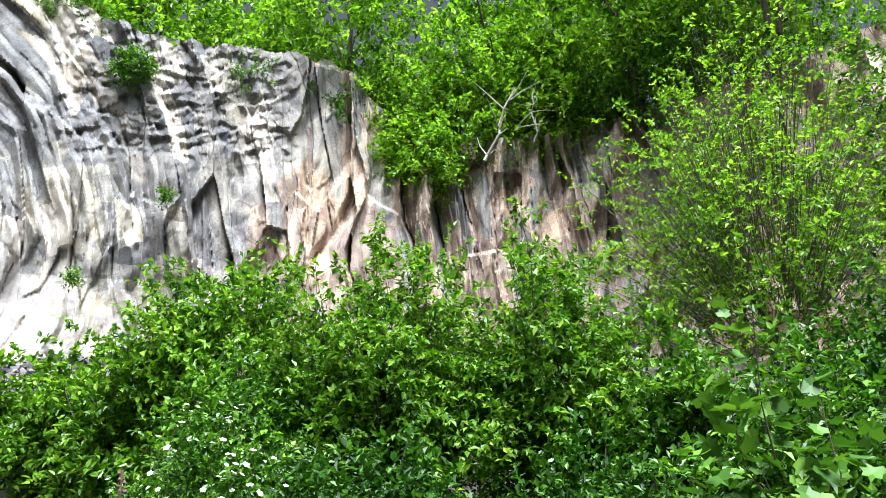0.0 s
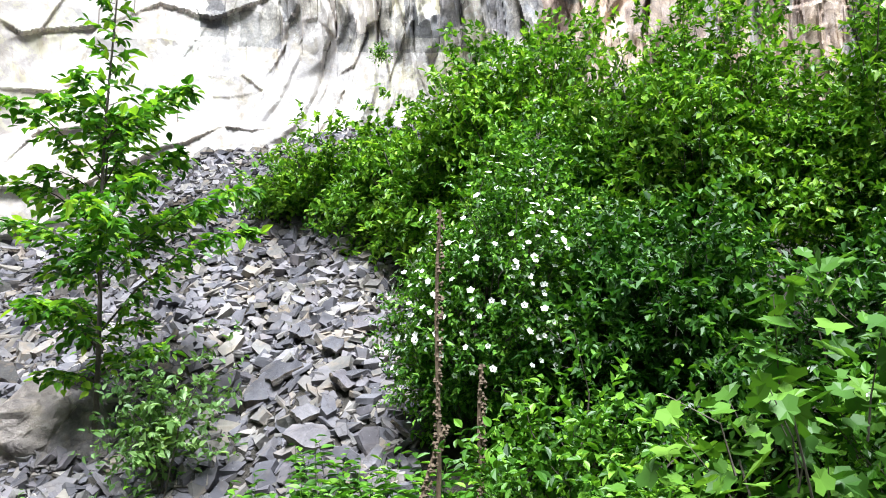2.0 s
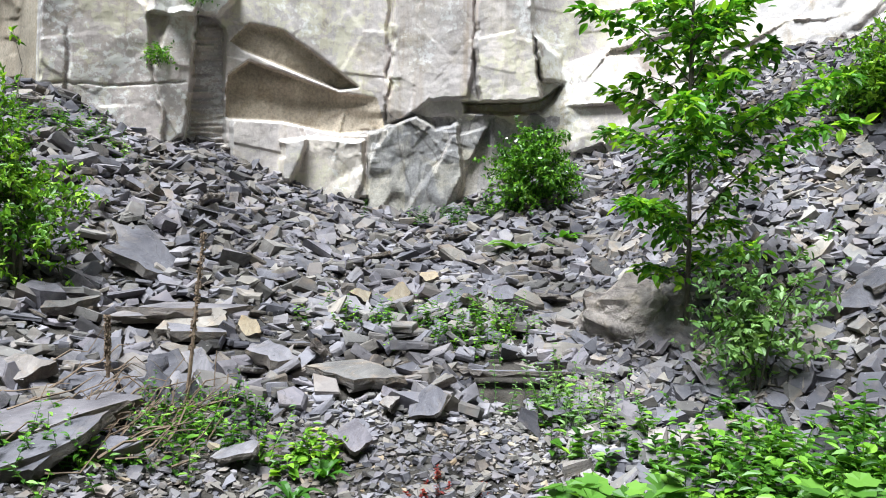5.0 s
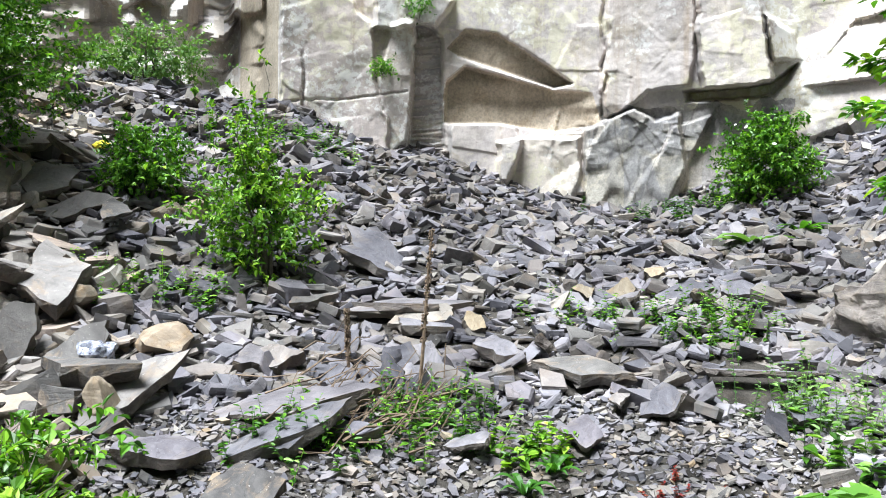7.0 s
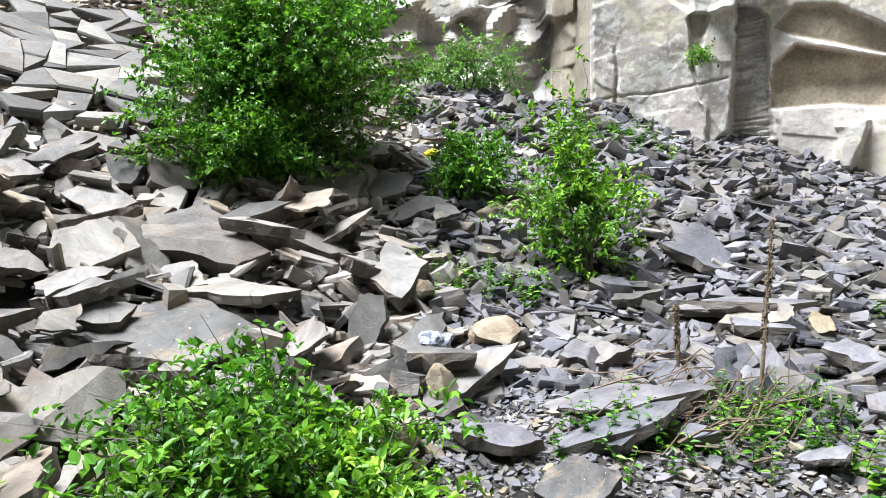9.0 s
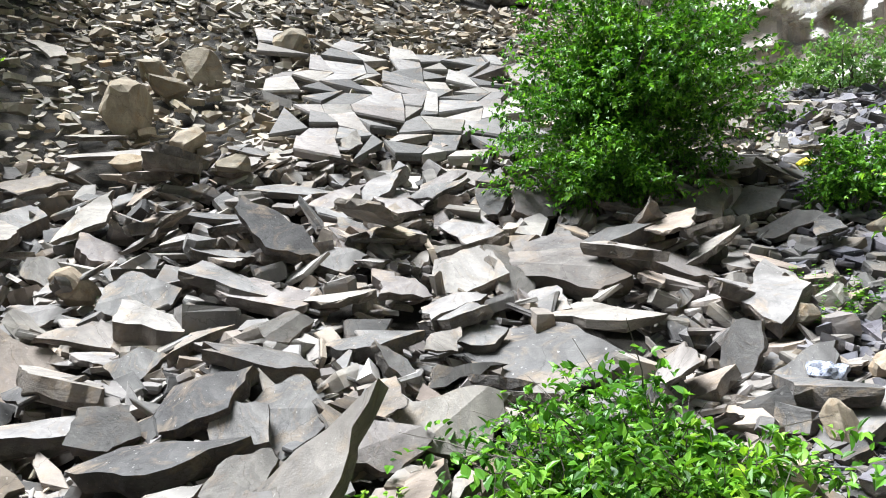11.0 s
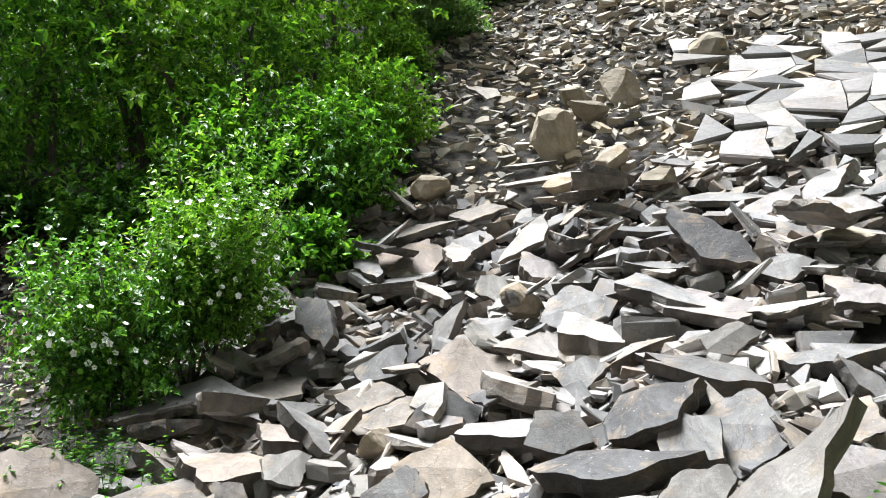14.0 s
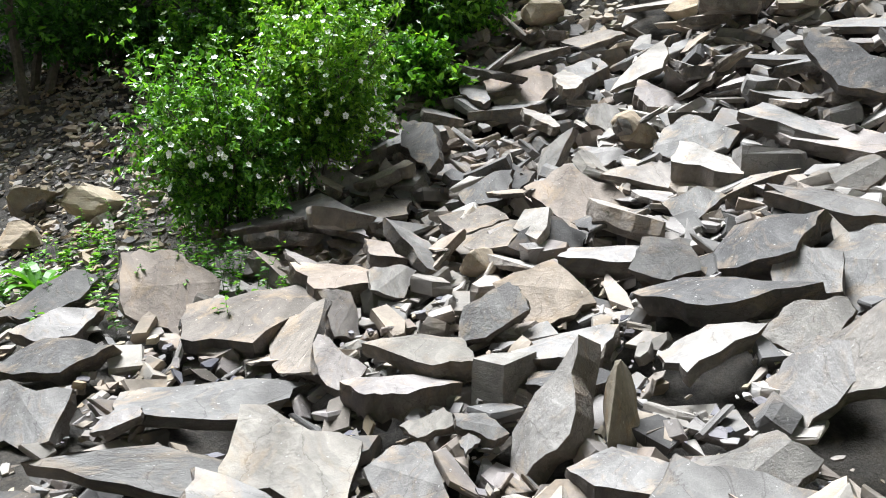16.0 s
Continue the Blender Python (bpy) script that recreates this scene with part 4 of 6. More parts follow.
# next five lie by the large shrub, its shade painted as darker slate
lay(120.3, 6.37, 0.09, 0.53, 0.53, 0.14, -45, 45, SLATE_DARK_SHADE)
lay(116.5, 6.50, 0.10, 0.96, 0.48, 0.20, 5, 35, SLATE_DARK_SHADE)
lay(114.5, 7.06, 0.10, 0.90, 0.66, 0.20, 14, 22, SLATE_DARK_SHADE)
lay(121.7, 7.90, 0.10, 0.56, 0.59, 0.14, 20, 40, SLATE_DARK_SHADE)
lay(118.2, 7.83, 0.09, 0.50, 0.52, 0.14, -30, 45, SLATE_DARK_SHADE)
lay(125.0, 8.18, 0.18, 0.58, 0.36, 0.06, 25, 47, SLATE)
lay(130.1, 8.01, 0.10, 0.68, 0.57, 0.12, 30, 30, SLATE)
boulder(139.7, 8.38, 0.18, 0.60, 0.48, 0.31, SLATE_TAN, 128, "tan weathered block lying among grey slabs", 0.5, 3)
lay(148.1, 9.45, 0.18, 0.82, 0.57, 0.06, 4, 22, SLATE)
lay(151.2, 11.94, 0.18, 0.80, 0.74, 0.06, -10, 24, SLATE)
lay(105.4, 5.60, 0.10, 0.60, 0.38, 0.14, 52, 65, SLATE_DARK_SHADE)
boulder(96.7, 5.53, 0.10, 0.57, 0.46, 0.39, SLATE_TAN, 132, "tan weathered block lying among grey slabs", 0.5, 3)
lay(101.8, 5.40, 0.10, 0.50, 0.47, 0.14, 20, 35, SLATE)
lay(102.0, 7.77, 0.09, 0.70, 0.34, 0.12, 22, 45, SLATE_PURPLE)
lay(124.8, 5.87, 0.10, 0.79, 0.74, 0.14, 13, 18, SLATE)
lay(124.1, 6.39, 0.10, 0.68, 0.73, 0.16, 10, 30, SLATE)
# three more slabs with the shrub's shade painted in
lay(120.4, 6.63, 0.10, 0.57, 0.54, 0.14, -42, 45, SLATE_DARK_SHADE)
lay(116.9, 6.88, 0.09, 0.94, 0.51, 0.16, 4, 30, SLATE_DARK_SHADE)
lay(109.2, 6.71, 0.10, 0.72, 0.47, 0.14, -25, 35, SLATE_DARK_SHADE)
lay(113.7, 5.83, 0.10, 1.08, 0.48, 0.12, 2, 6, SLATE)
lay(118.6, 5.43, 0.09, 1.16, 0.85, 0.20, 3, 25, SLATE)
lay(125.9, 4.37, 0.10, 0.72, 0.61, 0.30, -10, 50, SLATE)
lay(89.7, 5.40, 0.10, 0.43, 0.36, 0.14, 4, 18, SLATE_PURPLE)
lay(80.6, 6.32, 0.10, 1.10, 0.37, 0.10, 0, 5, SLATE_PURPLE)
lay(78.5, 6.09, 0.10, 0.57, 0.41, 0.12, 5, 14, SLATE)
lay(79.8, 5.36, 0.10, 0.31, 0.37, 0.06, 60, 40, SLATE_PURPLE)
lay(77.6, 5.38, 0.10, 0.31, 0.38, 0.06, 15, 30, SLATE_PURPLE)
lay(88.0, 4.60, 0.10, 1.04, 0.36, 0.10, 12, 14, SLATE_PURPLE)
lay(87.5, 4.21, 0.09, 0.52, 0.25, 0.10, 20, 20, SLATE_PURPLE)
lay(91.3, 3.76, 0.10, 0.39, 0.33, 0.12, 8, 20, SLATE)
lay(96.6, 4.15, 0.10, 0.42, 0.22, 0.10, 5, 25, SLATE_PURPLE)
lay(99.0, 4.26, 0.09, 0.26, 0.25, 0.06, 0, 40, SLATE_PURPLE)
lay(81.4, 7.32, 0.10, 0.80, 0.63, 0.12, -20, 30, SLATE_PURPLE)
boulder(103.9, 4.15, 0.10, 0.34, 0.27, 0.27, SLATE_TAN, 154, "tan weathered block lying among grey slabs", 0.5, 3)
boulder(100.0, 4.72, 0.09, 0.30, 0.24, 0.41, SLATE_TAN, 155, "tan weathered block lying among grey slabs", 0.5, 3)
boulder(110.4, 7.31, 0.09, 0.46, 0.37, 0.39, SLATE_TAN, 156, "tan weathered block lying among grey slabs", 0.5, 3)
boulder(96.0, 7.87, 0.10, 0.36, 0.28, 0.30, SLATE_TAN, 157, "tan weathered block lying among grey slabs", 0.5, 3)
boulder(94.2, 7.85, 0.10, 0.35, 0.28, 0.30, SLATE_TAN, 158, "tan weathered block lying among grey slabs", 0.5, 3)
boulder(102.5, 6.07, 0.10, 0.49, 0.39, 0.33, SLATE_TAN, 159, "tan weathered block lying among grey slabs", 0.5, 3)
lay(84.3, 5.11, 0.10, 0.33, 0.31, 0.08, 5, 20, SLATE_PURPLE)
lay(107.1, 7.98, 0.09, 0.63, 0.50, 0.14, 10, 40, SLATE)
lay(103.0, 8.25, 0.09, 0.72, 0.56, 0.12, 2, 30, SLATE_PURPLE)
lay(67.2, 5.17, 0.10, 0.77, 0.51, 0.10, 1, 5, SLATE)
lay(55.0, 5.28, 0.10, 1.02, 0.24, 0.06, 2, 4, SLATE_PURPLE)
lay(59.4, 6.61, 0.10, 0.49, 0.29, 0.24, 3, 55, SLATE_PURPLE)
lay(60.9, 4.75, 0.10, 0.25, 0.30, 0.04, 35, 35, SLATE_PURPLE)
lay(66.3, 4.35, 0.10, 0.30, 0.31, 0.06, 3, 15, SLATE_PURPLE)
lay(63.8, 4.77, 0.10, 0.21, 0.24, 0.04, 15, 20, SLATE)
lay(78.2, 5.14, 0.10, 0.29, 0.33, 0.07, 10, 35, SLATE_PURPLE)
lay(80.5, 5.12, 0.10, 0.23, 0.30, 0.05, 60, 40, SLATE_PURPLE)
lay(80.9, 7.54, 0.09, 0.83, 0.76, 0.12, -22, 30, SLATE_PURPLE)
lay(78.9, 6.34, 0.09, 1.22, 0.34, 0.10, 0, 5, SLATE_PURPLE)
lay(78.1, 5.99, 0.10, 0.62, 0.43, 0.12, 0, 18, SLATE_PURPLE)
lay(85.3, 4.75, 0.09, 0.61, 0.33, 0.10, 12, 14, SLATE_PURPLE)
lay(87.9, 4.26, 0.09, 0.68, 0.31, 0.10, 16, 14, SLATE_PURPLE)
lay(89.0, 5.38, 0.09, 0.36, 0.33, 0.10, 5, 25, SLATE)
lay(72.2, 5.55, 0.09, 0.45, 0.43, 0.11, 0, 15, SLATE_PURPLE)
lay(55.6, 6.83, 0.09, 0.30, 0.33, 0.12, 5, 35, SLATE_PURPLE)
lay(63.6, 6.87, 0.10, 0.30, 0.26, 0.18, 10, 40, SLATE_TAN)
lay(61.1, 7.47, 0.10, 0.25, 0.25, 0.15, 0, 40, SLATE_TAN)
lay(66.1, 6.81, 0.10, 0.23, 0.26, 0.14, 0, 40, SLATE_TAN)
lay(51.6, 4.76, 0.10, 0.29, 0.20, 0.07, -3, 35, SLATE_PURPLE)
lay(53.3, 4.57, 0.10, 0.12, 0.18, 0.02, 80, 70, SLATE_PURPLE)
lay(74.2, 5.99, 0.10, 0.27, 0.30, 0.10, -25, 30, SLATE_TAN)
lay(63.8, 4.88, 0.10, 0.15, 0.17, 0.03, 0, 30, SLATE_PURPLE)
lay(83.1, 4.33, 0.10, 0.39, 0.21, 0.08, 15, 15, SLATE_PURPLE)
lay(74.8, 4.22, 0.09, 0.32, 0.20, 0.06, 20, 15, SLATE_PURPLE)
lay(31.5, 5.99, 0.09, 0.35, 0.25, 0.14, 5, 35, SLATE_PURPLE)
lay(28.9, 6.59, 0.09, 0.24, 0.30, 0.07, 5, 30, SLATE_PURPLE)
lay(30.3, 6.16, 0.09, 0.41, 0.47, 0.08, 15, 18, SLATE_PURPLE)
lay(28.3, 5.45, 0.09, 0.28, 0.34, 0.07, 0, 20, SLATE_PURPLE)
lay(31.5, 8.22, 0.09, 0.21, 0.19, 0.04, -20, 60, SLATE)
lay(27.7, 5.14, 0.10, 0.30, 0.26, 0.07, 3, 20, SLATE_PURPLE)
lay(25.5, 5.68, 0.09, 0.25, 0.27, 0.06, -25, 30, SLATE_PURPLE)
lay(24.2, 6.55, 0.09, 0.34, 0.50, 0.07, 15, 20, SLATE_PURPLE)
lay(26.6, 6.20, 0.10, 0.23, 0.27, 0.05, 0, 30, SLATE_PURPLE)
for k in range(14):
    lay(119 + 0.9 * k + 0.4 * math.sin(k * 2.1), 18.2 + 0.5 * math.sin(k * 1.7), 0.15 + 0.22 * (k % 4), 1.5 + 0.4 * math.sin(k), 0.9, 0.22, 4 * math.sin(k * 3.0), 14, SLATE_DARK_SHADE)
for k in range(10):
    lay(132 + 1.1 * k, 19.0 + 0.5 * math.sin(k * 1.3), 0.1 + 0.25 * (k % 3), 1.3, 0.8, 0.25, 6 * math.sin(k * 2.0), 22, SLATE_TAN)


def pavement(az0, az1, r0, r1, cols, rows, seed):
    """A bed of the rock bared on the slope: close-fitting cracked plates, a little out of true."""
    rng = np.random.RandomState(seed)
    A = np.linspace(az1, az0, cols + 1)[None, :] + rng.uniform(-0.46, 0.46, (rows + 1, cols + 1)) * (az1 - az0) / cols
    Q = np.linspace(r0, r1, rows + 1)[:, None] + rng.uniform(-0.36, 0.36, (rows + 1, cols + 1)) * (r1 - r0) / rows
    for i in range(rows):
        for j in range(cols):
            edge = max(abs(j + 0.5 - cols / 2) / cols, abs(i + 0.5 - rows / 2) / rows) * 2
            if rng.rand() < 0.45 * max(0, edge - 0.55) / 0.45:
                continue
            c = [(A[i, j], Q[i, j]), (A[i, j + 1], Q[i, j + 1]), (A[i + 1, j + 1], Q[i + 1, j + 1]), (A[i + 1, j], Q[i + 1, j])]
            if rng.rand() < 0.3:
                c.pop(rng.randint(4))
            P = [on_ground(a, q) for a, q in c]
            mid = sum(P, Vector()) / len(P)
            th, up = rng.uniform(0.06, 0.12), rng.uniform(0.16, 0.24)
            lean = Vector((rng.normal(0, 0.07), rng.normal(0, 0.07), 0))
            V, rings = [], ((0.9, -th), (0.985, -0.03), (0.965, 0.0))
            for f, z in rings:
                for p in P:
                    q = (p - mid) * f
                    V.append((q.x, q.y, q.z + z + lean.dot(q)))
            n = len(P)
            F = [tuple(range(n - 1, -1, -1)), tuple(range(2 * n, 3 * n))]
            F += [(g * n + k, g * n + (k + 1) % n, (g + 1) * n + (k + 1) % n, (g + 1) * n + k) for g in (0, 1) for k in range(n)]
            ob = link_mesh("slab", V, F, SLATE if rng.rand() < 0.5 else SLATE_DARK_SHADE, upper)
            ob.location = mid + Vector((0, 0, up))
            TAKEN.append((mid.x, mid.y, 0.8 * (r1 - r0) / rows))


pavement(117.5, 137.0, 8.7, 13.2, 9, 10, 5)
lay(136.6, 3.55, 0.16, 1.05, 0.36, 0.14, 30, 36, SLATE)

G2 = [SLATE, SLATE, SLATE, SLATE_BROWN, SLATE_DARK_SHADE]
rubble(talus, G2, 215, 3000, (0.42, 0.95), (0.16, 0.6), 18, 21, (99, 186, 4.8, 9.4), talus_edge, level=0.5, yaw=50, stack=0.45, grade=1.4, bed=(-0.4, 0.15))
rubble(talus, G2, 75, 2000, (0.4, 0.85), (0.08, 0.45), 20, 27, (99, 200, 2.6, 5.2), talus_edge, level=0.3, yaw=70, grade=1.6, bed=(-0.35, 0.1))
rubble(upper, [SLATE_PALE, SLATE_PALE, SLATE_TAN], 210, 11000, (0.25, 0.65), (0.13, 0.39), 13, 23, (99, 158, 9, 22), talus_edge, level=0.3, yaw=60)
rubble(bank, [SLATE_PURPLE, SLATE_PURPLE, SLATE_DARK_SHADE], 290, 11500, (0.24, 0.6), (0.10, 0.42), 19, 22, (48, 102, 4.8, 13.0), level=0.4, yaw=55)
rubble(scree, [SLATE_PURPLE, SLATE_PURPLE, SLATE], 280, 13500, (0.18, 0.42), (0.09, 0.33), 19, 24, (17, 50, 4.0, 12.6), lambda a, r: a > np.interp(r, [4, 6, 9, 12], [20, 20, 22, 16]))
rubble(bank, [SLATE_PURPLE, SLATE_DARK_SHADE], 10, 17000, (0.15, 0.3), (0.035, 0.14), 14, 25, (26, 102, 2.0, 5.2))
rubble(bank, [SLATE, SLATE_PURPLE, SLATE_TAN], 6, 6500, (0.15, 0.25), (0.03, 0.13), 12, 28, (-70, 285, 0.3, 4.6))
rubble(scree, [SLATE_TAN, SLATE], 40, 11000, (0.15, 0.4), (0.04, 0.18), 14, 26, (160, 206, 4.0, 12.0), lambda a, r: ~talus_edge(a, r))

# ---- plants ----
def leaf_cards(base, direction, up, length, width, fold):
    """Folded pointed leaves: two faces each along the midrib."""
    n = len(base)
    d = direction / (np.linalg.norm(direction, axis=1, keepdims=True) + 1e-9)
    s_ = np.cross(d, up)
    s_ /= np.linalg.norm(s_, axis=1, keepdims=True) + 1e-9
    u = np.cross(s_, d)
    L, Wd = length[:, None], width[:, None]
    tip = base + d * L - u * L * 0.18
    a = base + d * L * 0.42 + s_ * Wd * 0.5 + u * Wd * fold
    b = base + d * L * 0.42 - s_ * Wd * 0.5 + u * Wd * fold
    if n < 12000:
        a1, b1 = base + d * L * 0.2 + s_ * Wd * 0.36 + u * Wd * fold, base + d * L * 0.2 - s_ * Wd * 0.36 + u * Wd * fold
        a2, b2 = base + d * L * 0.7 + s_ * Wd * 0.33 + u * (Wd * fold - L * 0.06), base + d * L * 0.7 - s_ * Wd * 0.33 + u * (Wd * fold - L * 0.06)
        verts = np.stack([base, a1, a, a2, tip, b2, b, b1], 1).reshape(-1, 3)
        idx = np.arange(n)[:, None] * 8
        F = np.concatenate([idx + np.array([t]) for t in ((0, 1, 2), (0, 2, 3), (0, 3, 4), (0, 4, 5), (0, 5, 6), (0, 6, 7))], 1).reshape(-1, 3)
        return verts, F
    verts = np.stack([base, a, tip, b], 1).reshape(-1, 3)
    idx = np.arange(n)[:, None] * 4
    F = np.concatenate([idx + np.array([[0, 1, 2]]), idx + np.array([[0, 2, 3]])], 1).reshape(-1, 3)
    return verts, F


BROAD = np.array([(0, 0, 0), (-0.28, -0.12, 0.05), (-0.52, 0.18, 0.06), (-0.34, 0.42, 0.0), (-0.36, 0.68, -0.02), (-0.12, 0.72, 0.0), (0, 1.0, -0.12), (0.12, 0.72, 0.0), (0.36, 0.68, -0.02), (0.34, 0.42, 0.0), (0.52, 0.18, 0.06), (0.28, -0.12, 0.05), (0, 0.4, -0.06)])
BROAD_F = np.array([(12, i, i + 1) for i in range(0, 11)] + [(12, 11, 0)])


def broad_leaves(base, direction, up, length):
    """Lobed vine leaves."""
    d = direction / np.linalg.norm(direction, axis=1, keepdims=True)
    s_ = np.cross(d, up)
    s_ /= np.linalg.norm(s_, axis=1, keepdims=True) + 1e-9
    u = np.cross(s_, d)
    M = np.stack([s_, d, u], -1) * length[:, None, None]
    V = np.einsum("kij,vj->kvi", M, BROAD) + base[:, None, :]
    F = BROAD_F[None] + (np.arange(len(base)) * len(BROAD))[:, None, None]
    return V.reshape(-1, 3), F.reshape(-1, 3)


def tubes(name, lines, mat, parent, sides=5):
    """lines: (points, radius at start, radius at end)."""
    V, F = [], []
    for pts, ra, rb in lines:
        pts = [Vector(p) for p in pts]
        o = len(V)
        for i, p in enumerate(pts):
            t = (pts[min(i + 1, len(pts) - 1)] - pts[max(i - 1, 0)]).normalized()
            s_ = t.cross(Vector((0.31, 0.87, 0.38))).normalized()
            u = t.cross(s_)
            rad = ra + (rb - ra) * i / max(1, len(pts) - 1)
            for k in range(sides):
                a = 2 * math.pi * k / sides
                V.append(p + s_ * math.cos(a) * rad + u * math.sin(a) * rad)
        for i in range(len(pts) - 1):
            for k in range(sides):
                F.append((o + i * sides + k, o + i * sides + (k + 1) % sides, o + (i + 1) * sides + (k + 1) % sides, o + (i + 1) * sides + k))
    return mesh_arrays(name, [tuple(v) for v in V], F, mat, parent)


def blossoms(points, axes, size, parent, rng):
    fv, ff = [], []
    for fc, ax in zip(points, axes):
        ax = Vector(ax).normalized()
        s_ = ax.cross(Vector((0.3, 0.2, 0.9))).normalized()
        u = ax.cross(s_)
        R = size * 0.5 * rng.uniform(0.7, 1.2)
        for p in range(5):
            a0 = 2 * math.pi * p / 5
            o = len(fv)
            for rr, aa, h in ((0.002, a0, 0), (R * 0.75, a0 - 0.6, R * 0.25), (R, a0, R * 0.3), (R * 0.75, a0 + 0.6, R * 0.25)):
                fv.append(tuple(Vector(fc) + (s_ * math.cos(aa) + u * math.sin(aa)) * rr + ax * h))
            ff.append((o, o + 1, o + 2, o + 3))
    ob = mesh_arrays("blossom", fv, ff, PETAL, parent, "white five-petalled blossoms")
    ob["kind"] = "stuff"


def shrub(name, at, rx, ry, height, n_twig, per, leaf, leaf_m, bark, label, seed, category="bush", low=0.0, stems=6, flowers=0, flower_size=0.045, lumps=0.55, rz=0.0, shell=0.35, trunk=0.016, broad=False, droop=0.25, twig_every=8, sway=(0, 0)):
    """A leafy crown over several stems. Twigs fill an uneven shell; each carries its leaves."""
    rng = np.random.RandomState(seed)
    thing = empty(name, at, label, category, rz=rz)
    d = unit(rng, n_twig)
    lob = 0.9 + lumps * (fbm(d[:, 0] * 1.9 + seed, d[:, 1] * 1.9 + d[:, 2] * 2.3, seed % 9, 3) + 0.5 * fbm(d[:, 0] * 5 + seed, d[:, 1] * 5 + d[:, 2] * 5, seed % 7, 2))
    rad = lob * rng.uniform(shell, 1.0, n_twig) ** 0.7
    mid = low + (height - low) * 0.42
    c = np.stack([d[:, 0] * rx * rad, d[:, 1] * ry * rad, mid + d[:, 2] * np.where(d[:, 2] > 0, height - mid, mid - low) * rad], -1)
    c[:, 0] += sway[0] * c[:, 2] / height
    c[:, 1] += sway[1] * c[:, 2] / height
    c[:, 2] = np.maximum(c[:, 2], 0.04 * rng.rand(n_twig))
    out = np.stack([d[:, 0], d[:, 1], d[:, 2] * 0.6 + 0.4], -1) + 0.6 * unit(rng, n_twig)
    out /= np.linalg.norm(out, axis=1, keepdims=True)
    tl = leaf * rng.uniform(2.5, 6.0, n_twig)
    t = np.tile(np.linspace(0.1, 1, per), n_twig)
    C, O = np.repeat(c, per, 0), np.repeat(out, per, 0)
    TL = np.repeat(tl, per)
    base = C + O * (TL * (t - 0.4))[:, None] - np.array([0, 0, 1]) * (TL * droop * t * t)[:, None]
    n = len(base)
    ldir = O * 0.5 + unit(rng, n) * 0.9 + np.array([0, 0, -0.15])
    up = np.array([0, 0, 1.0]) + 0.5 * unit(rng, n) + 0.3 * O
    L = leaf * rng.uniform(0.55, 1.3, n)
    if broad:
        V, F = broad_leaves(base, ldir, up, L)
    else:
        V, F = leaf_cards(base, ldir, up, L, L * rng.uniform(0.45, 0.7, n), 0.15)
    for k in range(stems):
        a = rng.uniform(0, 6.283)
        s0 = Vector((math.cos(a) * 0.1 * rx, math.sin(a) * 0.1 * ry, -0.05))
        e = Vector(c[rng.randint(n_twig)])
        e.z = max(e.z, height * 0.55)
        m1 = s0.lerp(e, 0.35) + Vector((0, 0, height * 0.12))
        m2 = s0.lerp(e, 0.7) + Vector(rng.normal(0, 0.04, 3)) * height
        tubes("stem", [([s0, m1, m2, e], trunk, 0.004)], bark, thing, 5)
    lines = []
    for k in range(0, n_twig, twig_every):
        e = Vector(c[k])
        s0 = e * 0.7 + Vector((0, 0, 0.06 * height))
        lines.append(([s0, s0.lerp(e, 0.5) + Vector(rng.normal(0, 0.03, 3)), e + Vector(out[k]) * tl[k] * 0.4], 0.005, 0.0015))
    tw = tubes("twig", lines, bark, thing, 3)
    tw["kind"] = "stuff"
    lv = mesh_arrays("leaf", V, F, leaf_m, thing)
    lv["kind"] = "stuff"
    if flowers:
        outer = np.where((d[:, 2] > -0.35) & (rad > 0.85 * lob))[0]
        flowers = min(flowers, len(outer))
        pick = rng.choice(outer, flowers, replace=False)
        blossoms(c[pick] + d[pick] * leaf * 2.2, d[pick] + 0.5 * unit(rng, flowers) + np.array([0, 0, 0.4]), flower_size, thing, rng)
    return thing


